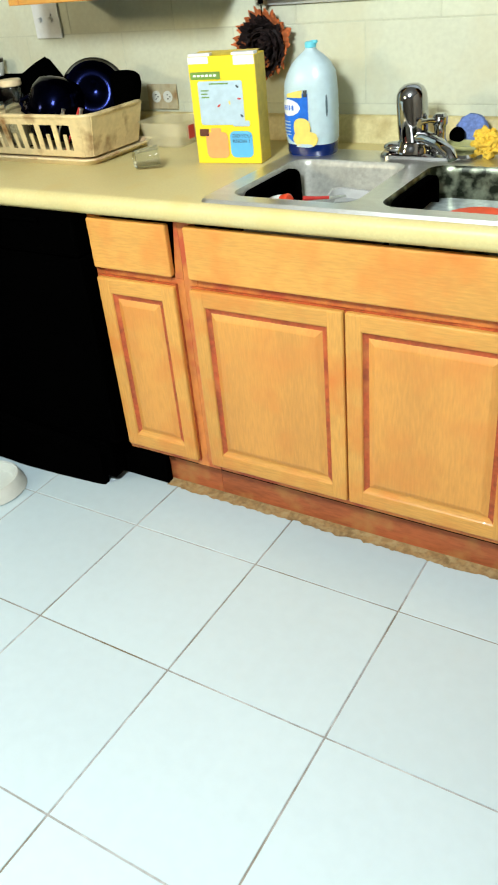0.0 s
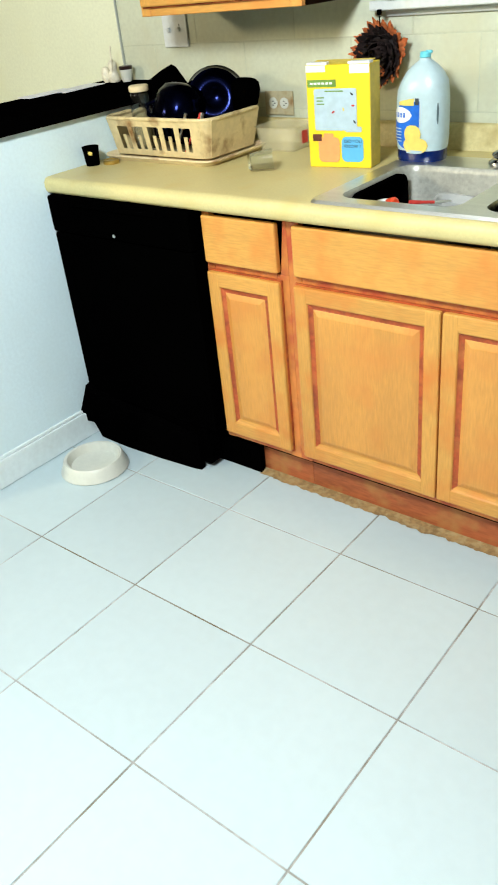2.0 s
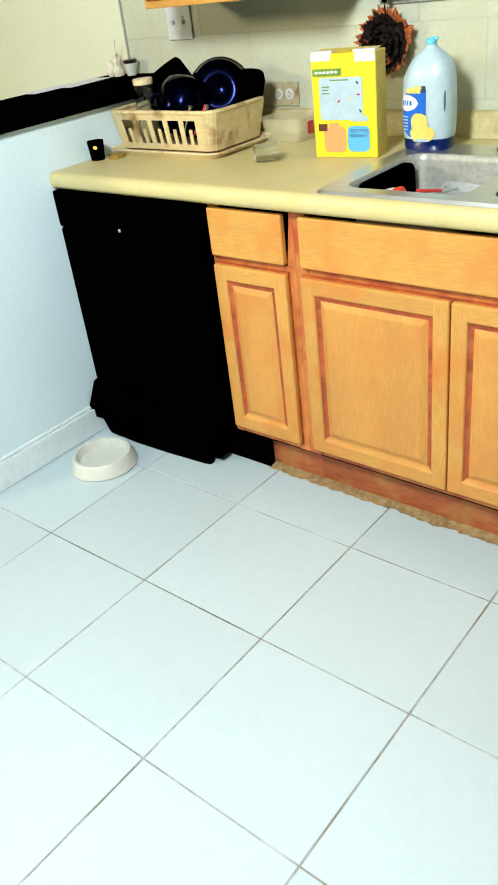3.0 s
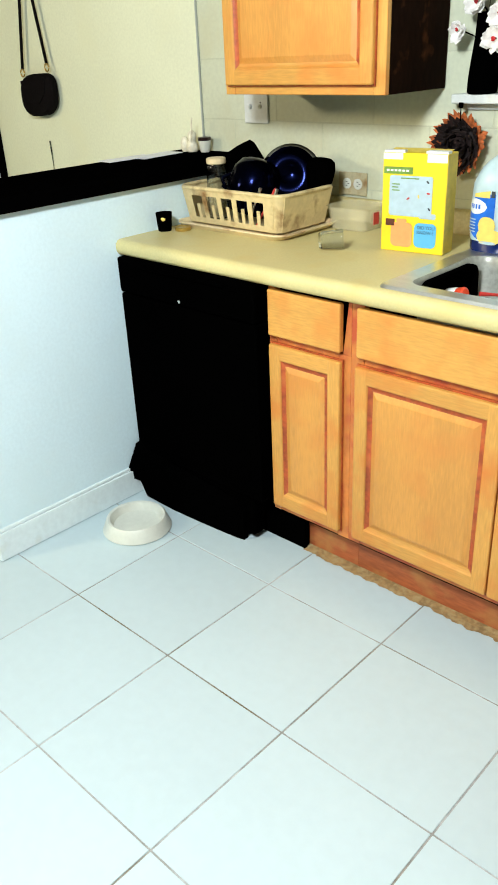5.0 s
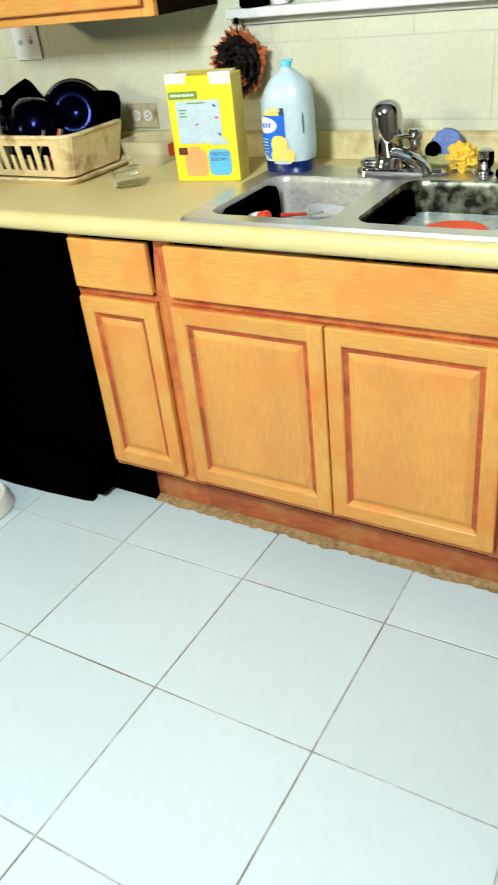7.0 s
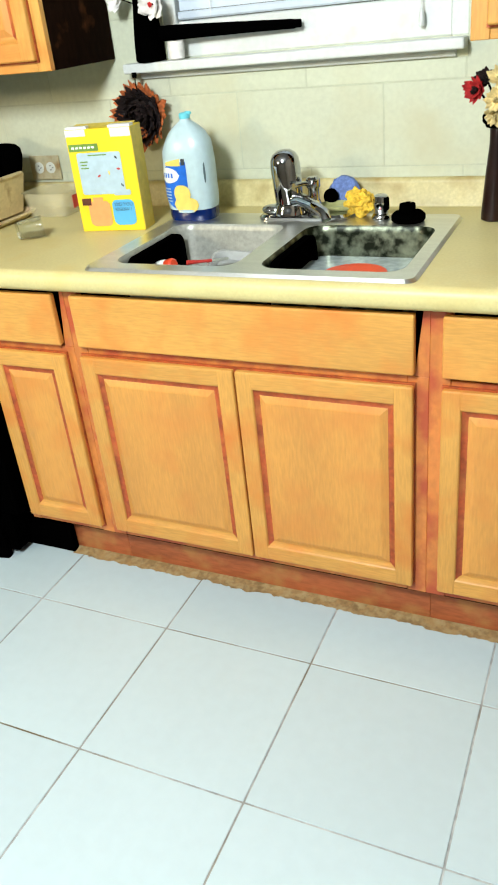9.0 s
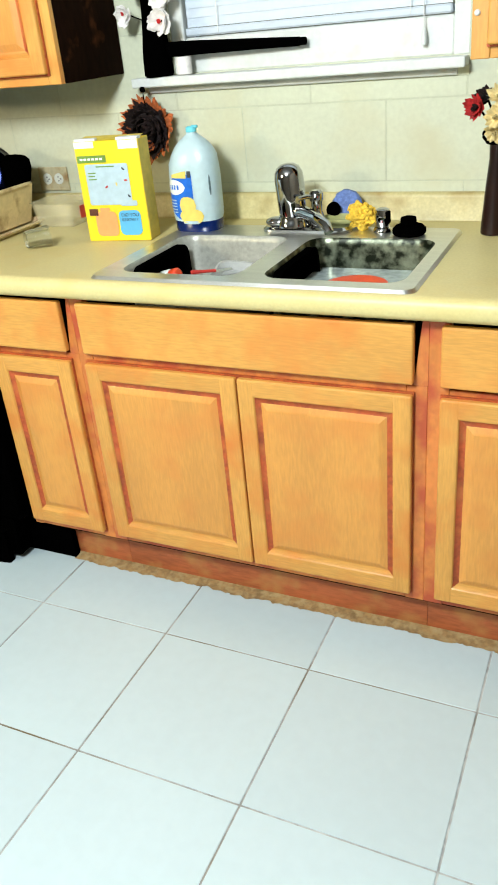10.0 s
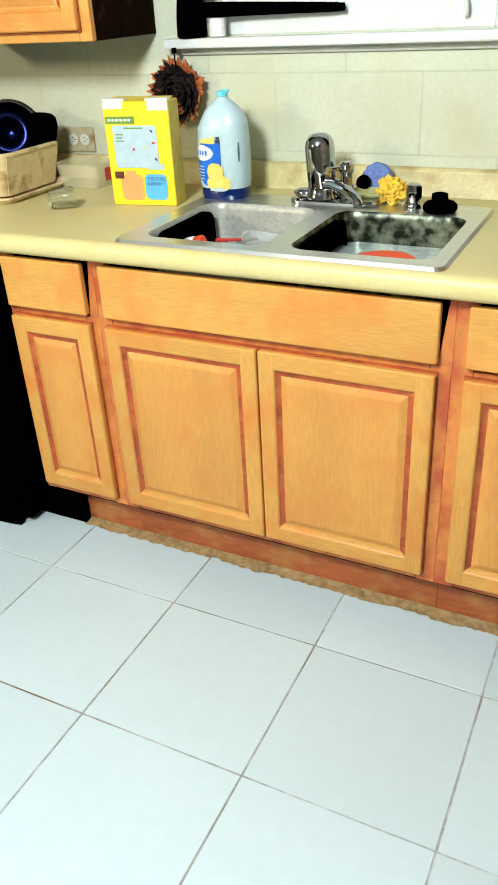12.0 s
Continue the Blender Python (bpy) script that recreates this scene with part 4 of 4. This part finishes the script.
    i1 = [(x1 + .029 * math.cos(radians(a + 15 * i)), y1 + .029 * math.sin(radians(a + 15 * i)), ZT) for i in range(6, -1, -1)]
    part("corner", loops([r0 + i0, r1 + i1]), RACK, rack)

pot = thing("cooking_pot", (0.29, -0.245, 0.94), "shiny dark blue-black pot drying upside down in a drainer", "pot")
part("pot_body", turned(Matrix.Translation((0.245, -0.248, 1.062)) @ Matrix.Rotation(radians(-16), 4, "X") @ Matrix.Rotation(radians(10), 4, "Y"),
                        lathe(0, 0, [(0.070, -0.11), (0.080, -0.085), (0.092, -0.05), (0.090, -0.01), (0.081, 0.028), (0.064, 0.052), (0.04, 0.062), (0.015, 0.064)], 40)), NAVY_POT, pot, smooth=True)
part("handle", tube([(0.19, -0.315, 1.03), (0.175, -0.335, 1.05), (0.172, -0.33, 1.075), (0.192, -0.305, 1.085)], 0.007, 10), NAVY_POT, pot, smooth=True)
pan = thing("frying_pan", (0.36, -0.20, 0.94), "black frying pan standing on edge in a drainer", "pan")
PM = Matrix.Translation((0.335, -0.185, 1.070)) @ Matrix.Rotation(radians(38), 4, "Z") @ Matrix.Rotation(radians(-106), 4, "X")
part("pan_body", turned(PM, lathe(0, 0, [(0.030, -0.020), (0.033, -0.0225), (0.070, -0.0225), (0.074, -0.019), (0.088, -0.017), (0.100, 0.014), (0.102, 0.016), (0.098, 0.015), (0.085, -0.012), (0.07, -0.015)], 44)), NAVY_POT, pan, smooth=True)
part("handle", turned(PM @ Matrix.Rotation(radians(110), 4, "Z"), box(0.105, 0.125, -0.011, 0.011, 0.004, 0.017, 0.004, segments=2)), BLACK, pan)
sp = thing("saucepan", (0.12, -0.20, 0.94), "black saucepan with handle drying in a drainer", "pan")
SM = Matrix.Translation((0.125, -0.185, 1.075)) @ Matrix.Rotation(radians(-24), 4, "Y") @ Matrix.Rotation(radians(18), 4, "X")
part("pan_body", turned(SM, lathe(0, 0, [(0.078, -0.06), (0.080, 0.0), (0.078, 0.055), (0.070, 0.070), (0.04, 0.074), (0.01, 0.074)], 36)), BLACK, sp, smooth=True)
part("handle", turned(SM, box(-0.20, -0.075, -0.011, 0.011, 0.02, 0.036, 0.005, segments=2)), BLACK, sp)
# mug shape added in place of the dark shadow right of the pots
mug = thing("mug", (0.41, -0.165, 0.94), "black mug shape standing in for the shadow beside the pots", "mug")
SHADOW_POSE = Matrix.Translation((0.428, -0.150, 1.062)) @ Matrix.Rotation(radians(8), 4, "Y")
part("mug_body", turned(SHADOW_POSE, lathe(0, 0, [(0.024, -0.120), (0.028, -0.100), (0.034, -0.03), (0.042, 0.0), (0.046, 0.030), (0.042, 0.052), (0.033, 0.060), (0.01, 0.062)], 28)), BLACK, mug, smooth=True)
part("handle", turned(SHADOW_POSE @ Matrix.Rotation(radians(105), 4, "Z"), tube([(0.038, 0.020, 0.040), (0.060, 0.026, 0.036), (0.060, 0.026, 0.004), (0.036, 0.018, -0.006)], 0.005, 8)), BLACK, mug, smooth=True)
jar = thing("glass_jar", (0.13, -0.31, 0.935), "clear glass jar with pale lid upside in a drainer", "jar")
part("glass", lathe(0.132, -0.318, [(0.030, 0.935), (0.033, 0.94), (0.034, 1.08), (0.030, 1.105), (0.027, 1.112), (0.0255, 1.111), (0.028, 1.103), (0.0315, 1.078), (0.031, 0.945), (0.02, 0.94)], 28), GLASS, jar, smooth=True)
part("lid", lathe(0.132, -0.318, [(0.030, 1.113), (0.032, 1.115), (0.032, 1.128), (0.029, 1.131), (0.01, 1.131)], 28), TRAY, jar, "pale beige lid", smooth=True)
for k, (x, y, dx, dy) in enumerate(((0.30, -0.355, 0.05, 0.01), (0.33, -0.350, 0.07, 0.02), (0.365, -0.345, 0.04, 0.015))):
    sp2 = thing("cutlery", (x, y, 0.935), "steel kitchen knife or spoon handle standing in a drainer", "cutlery", "cutlery in the drainer")
    part("blade", tube([(x, y, 0.936), (x + dx * 0.5, y + dy * 0.5, 1.0), (x + dx, y + dy, 1.055)], [0.004, 0.003, 0.006], 8), (STEEL, RED_PRINT, STEEL)[k], sp2)

ctn = thing("plastic_container", (0.545, -0.12, 0.916), "empty clear plastic container with red rim mark", "container")
part("shell", loops([rounded(0.478, 0.612, -0.165, -0.050, 0.02, 0.916), rounded(0.468, 0.622, -0.175, -0.042, 0.024, 0.985), rounded(0.464, 0.626, -0.179, -0.038, 0.024, 0.987), rounded(0.473, 0.617, -0.170, -0.047, 0.022, 0.984), rounded(0.482, 0.608, -0.161, -0.054, 0.018, 0.919)]), CLEAR, ctn)
part("sticker", box(0.6235, 0.6245, -0.13, -0.10, 0.935, 0.972), RED_PRINT, ctn, "small red mark")
gl = thing("glass_cup", (0.665, -0.395, 0.916), "small clear glass cup lying on the countertop", "glass")
GM = Matrix.Translation((0.662, -0.392, 0.944)) @ Matrix.Rotation(radians(35), 4, "Z") @ Matrix.Rotation(radians(86), 4, "Y")
part("glass", turned(GM, lathe(0, 0, [(0.021, -0.035), (0.024, -0.03), (0.028, 0.035), (0.0265, 0.035), (0.0225, -0.026), (0.01, -0.028)], 24)), GLASS, gl, smooth=True)
cup = thing("shot_cup", (0.035, -0.475, 0.916), "small black cup with a gold mark on the countertop", "cup")
part("cup_body", lathe(0.036, -0.478, [(0.021, 0.9155), (0.022, 0.918), (0.027, 0.974), (0.025, 0.974), (0.020, 0.922), (0.008, 0.920)], 28), BLACK, cup, smooth=True)
part("mark", turned(Matrix.Translation((0.052, -0.496, 0.957)) @ Matrix.Rotation(radians(45), 4, "Z") @ Matrix.Rotation(radians(90), 4, "X"), lathe(0, 0, [(0.007, -0.002), (0.007, 0.001), (0.004, 0.002)], 14)), DUCK, cup, "round gold mark")
lid = thing("jar_lid", (0.075, -0.45, 0.916), "small brass-coloured jar lid on the countertop", "lid")
part("disc", lathe(0.083, -0.440, [(0.026, 0.9155), (0.027, 0.917), (0.027, 0.925), (0.024, 0.927), (0.022, 0.924)], 28), BRASS, lid, smooth=True)

# ---- on the wall ----


def plate_cover(name, x, z, w, h, label, category, material=TRIM):
    t = thing(name, (x, -0.004, z), label, category)
    part("cover", box(x - w / 2, x + w / 2, -0.0105, -0.0045, z - h / 2, z + h / 2, 0.002, segments=2), material, t)
    return t


out = plate_cover("wall_outlet", 0.453, 1.030, 0.112, 0.072, "yellowed white double wall outlet", "outlet", OUTLET)
for dx in (-0.022, 0.022):
    so = part("socket", turned(Matrix.Translation((0.453 + dx, -0.0105, 1.030)) @ Matrix.Rotation(radians(90), 4, "X"), lathe(0, 0, [(0.017, 0.0), (0.017, 0.0015), (0.015, 0.0022)], 20)), BOWL, out)
    for k, (du, dv) in enumerate(((0, 0.006), (0, -0.006), (0.008, 0))):
        part("slot", box(0.453 + dx + du - 0.003, 0.453 + dx + du + 0.003, -0.0134, -0.0128, 1.030 + dv - 0.0012, 1.030 + dv + 0.0012), BLACK, so)
swt = plate_cover("light_switch", 0.030, 1.262, 0.110, 0.115, "white double light switch plate", "switch")
for dx in (-0.023, 0.023):
    part("toggle", turned(Matrix.Translation((0.030 + dx, -0.0107, 1.262)) @ Matrix.Rotation(radians(25), 4, "X"), box(-0.005, 0.005, -0.012, 0.0, -0.006, 0.006, 0.001)), TRIM, swt)
part("screw", turned(Matrix.Translation((0.053, -0.0107, 1.272)) @ Matrix.Rotation(radians(90), 4, "X"), lathe(0, 0, [(0.003, 0), (0.002, 0.001)], 10)), BLACK, swt)

# dried flower wreath under the sill's end
wre = thing("wreath", (0.850, -0.03, 1.17), "dark dried flower wreath with rust-orange petals hanging from the window sill", "wreath")
part("ring", tube(arc((0.848, -0.030, 1.170), 0.042, 0, 345, 24), 0.020, 8), PETAL_DARK, wre)
part("core", turned(Matrix.Translation((0.848, -0.020, 1.170)) @ Matrix.Rotation(radians(90), 4, "X"), lathe(0, 0, [(0.040, 0.0), (0.036, 0.012), (0.018, 0.022), (0.004, 0.024)], 20)), PETAL_DARK, wre)
for ring, (n, r, ln, wd, tilt, m) in enumerate(((44, 0.052, 0.041, 0.018, 14, PETAL_RUST), (44, 0.048, 0.034, 0.020, 24, PETAL_DARK), (40, 0.042, 0.034, 0.018, 46, PETAL_DARK), (34, 0.030, 0.032, 0.017, 66, PETAL_DARK), (24, 0.018, 0.026, 0.014, 80, PETAL_DARK))):
    part("petals", fluted(0.848, -0.032 - 0.006 * ring, 1.170, r, n, ln, wd, tilt, rnd), m, wre)
part("rust_bloom", fluted(0.866, -0.058, 1.128, 0.004, 9, 0.020, 0.013, 45, rnd), PETAL_RUST, wre, "rust-red bloom")
part("rust_bloom", fluted(0.790, -0.050, 1.163, 0.004, 9, 0.022, 0.014, 40, rnd), PETAL_RUST, wre, "rust-red bloom")
part("hanger", tube([(0.858, -0.052, 1.21), (0.858, -0.058, 1.26), (0.858, -0.0575, 1.281)], 0.0022, 6), BLACK_MATT, wre)
part("hook", box(0.851, 0.865, -0.062, -0.0552, 1.270, 1.284, 0.002), BLACK_MATT, wre)

# on the window sill
vb = thing("black_vase", (0.905, -0.01, 1.3045), "glossy black bottle vase with white silk flowers on the window sill", "vase")
part("vase_body", lathe(0.900, -0.025, [(0.036, 1.305), (0.041, 1.31), (0.040, 1.345), (0.037, 1.38), (0.030, 1.44), (0.027, 1.50), (0.030, 1.505), (0.027, 1.505), (0.022, 1.495)], 28), BLACK, vb, smooth=True)
for k, (x, y, z, s) in enumerate(((0.948, -0.060, 1.440, 1.0), (0.885, -0.05, 1.53, 1.0), (0.950, -0.045, 1.50, 0.9), (0.838, -0.060, 1.465, 0.75), (0.905, -0.04, 1.57, 1.0))):
    fl = part("silk_flower", fluted(x, y, z, 0.004, 12, 0.040 * s, 0.034 * s, 30, rnd), PETAL_WHITE, vb, "white silk flower")
    part("flower_centre", fluted(x, y - 0.010, z, 0.001, 8, 0.011 * s, 0.008 * s, 55, rnd), PETAL_RED, fl, "dark red flower centre")
    part("stem", tube([(x, y + 0.004, z), ((x + 0.9) / 2, -0.02, z - 0.02), (0.900, -0.025, min(z - 0.02, 1.49))], 0.002, 6), BLACK_MATT, fl)
can = thing("candle_cup", (0.985, 0.0, 1.3045), "small white candle cup on the window sill", "candle")
part("cup_shell", lathe(0.984, -0.030, [(0.017, 1.305), (0.021, 1.308), (0.022, 1.3505), (0.020, 1.3505), (0.019, 1.32), (0.008, 1.318)], 24), PETAL_WHITE, can, smooth=True)
kn = thing("rolling_stick", (1.12, -0.02, 1.353), "long black tapered stick lying along the window frame", "stick")
part("stick", tube([(0.945, -0.032, 1.370), (1.00, -0.030, 1.370), (1.20, -0.020, 1.366), (1.318, -0.014, 1.363)], [0.0185, 0.018, 0.0135, 0.011], 16), BLACK_MATT, kn, smooth=True)
part("tip", tube([(1.3185, -0.014, 1.363), (1.335, -0.013, 1.363)], 0.0095, 12), BLACK_MATT, kn)

# vase with flowers and bottles by the right-hand wall cabinet
vs = thing("flower_vase", (1.845, -0.16, 0.916), "tall dark red lacquered vase with red and cream silk flowers", "vase")
part("vase_body", lathe(1.845, -0.150, [(0.026, 0.9155), (0.030, 0.918), (0.030, 0.93), (0.024, 1.02), (0.018, 1.09), (0.019, 1.125), (0.025, 1.140), (0.022, 1.140), (0.015, 1.12)], 28), VASE, vs, smooth=True)
part("ribbon", tube(arc((1.845, -0.152, 1.128), 0.024, 0, 350, 20, "xy"), 0.005, 8), BLACK_MATT, vs, "black ribbon")
part("bow_loop", tube(arc((1.826, -0.172, 1.145), 0.012, 0, 350, 16), 0.0035, 6), BLACK_MATT, vs)
for x, y, z, s, m, tw in ((1.800, -0.18, 1.205, 1.0, PETAL_RED, (-0.5, -1, 0.1)), (1.845, -0.195, 1.185, 1.0, PETAL_CREAM, (0, -1, 0.2)), (1.850, -0.19, 1.225, 0.9, PETAL_CREAM, (0, -1, 0.4)),
                          (1.842, -0.185, 1.155, 0.9, PETAL_CREAM, (0.1, -1, -0.2)), (1.875, -0.18, 1.21, 0.9, PETAL_CREAM, (0.3, -1, 0.2)), (1.89, -0.19, 1.165, 1.0, PETAL_DARK, (0.3, -1, 0)), (1.815, -0.165, 1.225, 0.8, PETAL_DARK, (-0.2, -1, 0.3))):
    fl = part("silk_flower", fluted(x, y, z, 0.004, 16, 0.030 * s, 0.015 * s, 30, rnd, tw), m, vs)
    part("flower_centre", fluted(x, y - 0.006, z, 0.001, 12, 0.018 * s, 0.010 * s, 62, rnd, tw), PETAL_DARK if m is PETAL_RED else m, fl)
    part("stem", tube([(x, y + 0.004, z), ((x + 1.845) / 2, -0.165, z - 0.03), (1.845, -0.150, 1.13)], 0.0025, 6), BLACK_MATT, fl)
for x, y, m, h in ((1.905, -0.17, PETAL_WHITE, 0.10), (1.955, -0.15, PURPLE, 0.15), (2.02, -0.16, VASE, 0.19)):
    bt = thing("bottle", (x, y, 0.916), "small bottle with a pale cap on the countertop", "bottle", "bottles by the vase")
    part("bottle_body", lathe(x, y, [(0.020, 0.9155), (0.022, 0.92), (0.022, 0.916 + h * 0.7), (0.012, 0.916 + h * 0.8)], 24), m, bt, smooth=True)
    part("bottle_label", lathe(x, y, [(0.0225, 0.93), (0.0227, 0.931), (0.0227, 0.916 + h * 0.5), (0.0225, 0.917 + h * 0.5)], 24, cap_first=False, cap_last=False), PURPLE if m is PETAL_WHITE else CARD_WHITE, bt, smooth=True)
    part("cap", lathe(x, y, [(0.012, 0.9165 + h * 0.8), (0.013, 0.918 + h * 0.8), (0.013, 0.916 + h), (0.009, 0.918 + h)], 18), CARD_WHITE, bt, "pale cap", smooth=True)

# ---- on and past the bar top ----
fig = thing("figurine", (-0.24, -0.07, 1.1015), "small cream and gold glazed figurine on the bar top", "figurine")
bm = lathe(-0.255, -0.06, [(0.018, 1.102), (0.022, 1.1075), (0.020, 1.1275), (0.013, 1.1425), (0.016, 1.1525), (0.016, 1.1655), (0.008, 1.1755), (0.002, 1.1775)], 20)
lathe(-0.285, -0.07, [(0.010, 1.102), (0.017, 1.1175), (0.017, 1.1355), (0.010, 1.1525), (0.003, 1.1555)], 16, bm=bm)
tube([(-0.245, -0.075, 1.1375), (-0.235, -0.078, 1.1975), (-0.228, -0.08, 1.2225)], 0.0028, 8, bm=bm)
tagged(part("figure", bm, PORCELAIN, fig, smooth=True))
tc = thing("tea_light_cup", (-0.2, -0.05, 1.1015), "small clear cup with a dark rim on the bar top", "cup")
part("cup_shell", lathe(-0.200, -0.048, [(0.016, 1.102), (0.018, 1.1055), (0.024, 1.1425), (0.022, 1.1425), (0.016, 1.1075), (0.006, 1.1055)], 24), BOWL, tc, smooth=True)
part("rim", lathe(-0.200, -0.048, [(0.0225, 1.143), (0.0245, 1.143), (0.0248, 1.1535), (0.0225, 1.1545)], 24), VASE, tc, "dark brown rim", smooth=True)
for k, (x, y, w, d, a) in enumerate(((-0.305, -0.20, 0.085, 0.20, 4), (-0.315, -0.33, 0.075, 0.20, -3))):
    pp = thing("paper_sheet", (x, y, 1.1015), "white paper sheet lying on the black bar top", "paper", "papers on the bar top")
    part("sheet", turned(Matrix.Translation((x, y, 1.103 + 0.003 * k)) @ Matrix.Rotation(radians(a), 4, "Z"), box(-w / 2, w / 2, -d / 2, d / 2, -0.001, 0.0012)), PAPER, pp)

# purse on the wall of the dining area
pu = thing("purse", (-1.27, -0.03, 1.2), "small black leather shoulder purse hanging by its strap", "purse")
rings = []
for s, y in ((0.86, -0.008), (1.0, -0.020), (1.0, -0.045), (0.88, -0.058)):
    ring = []
    for i in range(40):
        a = 2 * math.pi * i / 40
        c, sn = math.cos(a), math.sin(a)
        ring.append((-1.270 + 0.126 * s * math.copysign(abs(c) ** 0.7, c), y, 1.291 + 0.087 * s * math.copysign(abs(sn) ** (0.5 if sn > 0 else 0.85), sn) + 0.012 * c))
    rings.append(ring)
part("bag", loops(rings), LEATHER, pu, smooth=True)
part("flap", loops([[(-1.270 + u * w, y, 1.291 + v) for u, v in ((-0.100, 0.060), (-0.095, 0.0), (-0.05, -0.035), (0.03, -0.035), (0.085, 0.01), (0.100, 0.075))] for w, y in ((1.0, -0.056), (0.97, -0.062))]), LEATHER, pu)
for x, z, top in ((-1.384, 1.382, -1.262), (-1.186, 1.402, -1.276)):
    part("strap_ring", tube(arc((x, -0.032, z), 0.015, 0, 345, 20), 0.0032, 8), BRASS, pu, "brass ring", smooth=True)
    part("strap", loops([[(x + (top - x) * s - 0.009, -0.032, z + 0.014 + (1.95 - z) * s), (x + (top - x) * s + 0.009, -0.032, z + 0.014 + (1.95 - z) * s),
                          (x + (top - x) * s + 0.009, -0.028, z + 0.014 + (1.95 - z) * s), (x + (top - x) * s - 0.009, -0.028, z + 0.014 + (1.95 - z) * s)] for s in (0, 0.5, 1.14)]), LEATHER, pu)
part("wall_hook", tube([(-1.270, -0.001, 2.03), (-1.270, -0.045, 2.02), (-1.270, -0.05, 2.05)], 0.008, 8), BRASS, pu)

vc = thing("wall_cable", (-1.285, -0.004, 0.98), "short grey cable stapled to the cream wall", "cable")
part("cable", tube([(-1.287, -0.004, 1.094), (-1.284, -0.005, 1.04), (-1.285, -0.004, 0.90)], 0.0035, 8), STEEL_BOWL, vc)
cb = thing("cable_conduit", (-0.246, -0.008, 1.1), "thin grey cable conduit running up the cream wall", "conduit")
part("conduit", box(-0.2505, -0.2445, -0.011, -0.0005, 1.10, 2.43, 0.002), CONDUIT, cb)

wb = thing("window_blind", (-2.2, -0.02, 0.9), "white slatted window blind with a dark edge in the dining area", "blind")
part("edge_strip", box(-1.742, -1.712, -0.030, -0.001, 0.86, 2.05, 0.003), BLACK_MATT, wb, "dark edge strip")
part("headrail", box(-2.55, -1.70, -0.050, -0.001, 2.051, 2.09, 0.003), BLIND, wb)
first = None
for k in range(48):
    z = 0.88 + 0.0245 * k
    if first is None:
        first = part("slat", turned(Matrix.Translation((-2.146, -0.018, z)) @ Matrix.Rotation(radians(60), 4, "X"), box(-0.400, 0.400, -0.0125, 0.0125, -0.0008, 0.0008)), BLIND, wb)
    else:
        s = new("slat", first.data)
        s.parent, s.location = wb, (0, 0, 0.0245 * k)

# pet bowl on the floor by the dishwasher
pb = thing("pet_bowl", (0.19, -0.84, 0.0), "ivory plastic pet bowl with flared foot on the tile floor", "pet bowl")
part("bowl_shell", lathe(0.190, -0.848, [(0.114, 0.001), (0.117, 0.004), (0.108, 0.024), (0.102, 0.042), (0.097, 0.047), (0.089, 0.045), (0.078, 0.020), (0.03, 0.014)], 48), BOWL, pb, smooth=True)

# ---- pieces of walls and floor ----
rnd = random.Random(5)
# painted concrete blocks in running bond, joints 200 mm apart upwards and 406 mm along
MORTAR = mat("painted_mortar", (0.50, 0.525, 0.39), 0.6, vary=0.1, scale=5, fine=90, bump=0.2)
bm = box(-0.244, WX0, -0.0005, 0.0002, 0.813, H - 0.01)
box(WX1, 3.0, -0.0005, 0.0002, 0.813, H - 0.01, bm=bm)
box(WX0, WX1, -0.0005, 0.0002, 0.813, 1.260, bm=bm)
box(WX0, WX1, -0.0005, 0.0002, WZ1, H - 0.01, bm=bm)
part("mortar", bm, MORTAR, wall_north, "painted mortar joints")
shared = {}
for c in range(9):
    z0, z1 = 0.813 + 0.2 * c + 0.0017, 0.813 + 0.2 * (c + 1) - 0.0017
    first = 1.540 - 0.406 * 5 + (0.203 if c % 2 == 0 else 0.0)
    for k in range(10):
        x0, x1 = first + 0.406 * k + 0.0017, first + 0.406 * (k + 1) - 0.0017
        x0, x1, zt = max(x0, -0.244), min(x1, 3.0), min(z1, H - 0.01)
        spans = [(x0, x1, z0, zt)]
        if zt > WZ0 - 0.03 and z0 < WZ1 and x1 > WX0 and x0 < WX1:
            spans = [(x0, min(x1, WX0), z0, zt), (max(x0, WX1), x1, z0, zt)]
            if z0 < 1.262:
                spans.append((max(x0, WX0), min(x1, WX1), z0, 1.260))
            if zt > WZ1:
                spans.append((max(x0, WX0), min(x1, WX1), WZ1, zt))
        for a, b, lo, hi in spans:
            if b - a < 0.02 or hi - lo < 0.015:
                continue
            key = (round(b - a, 3), round(hi - lo, 3))
            if key not in shared:
                me = bpy.data.meshes.new("block")
                bm = box(-key[0] / 2, key[0] / 2, -0.0014, 0.0, -key[1] / 2, key[1] / 2, 0.0010)
                bm.to_mesh(me)
                bm.free()
                me.materials.append(BLOCK)
                shared[key] = me
            ob = new("block", shared[key])
            ob.parent, ob.location = wall_north, ((a + b) / 2, 0.0003, (lo + hi) / 2)

# floor tiles, 406 mm apart
P, TX, TY = 0.4065, 0.746, -0.797
me = bpy.data.meshes.new("tile")
bm = box(-P / 2 + 0.0023, P / 2 - 0.0023, -P / 2 + 0.0023, P / 2 - 0.0023, -0.008, 0.0, 0.0008)
bm.to_mesh(me)
bm.free()
me.materials.append(TILE)
for i in range(-9, 6):
    for j in range(-1, 12):
        x, y = TX + (i + 0.5) * P, TY - (j - 0.5) * P
        if x - P / 2 < X0 - 0.2 or y - P / 2 < Y0 - 0.3:
            continue
        ob = new("tile", me)
        ob.parent = floor
        ob.location = (x, y, rnd.uniform(-0.0006, 0.0002))
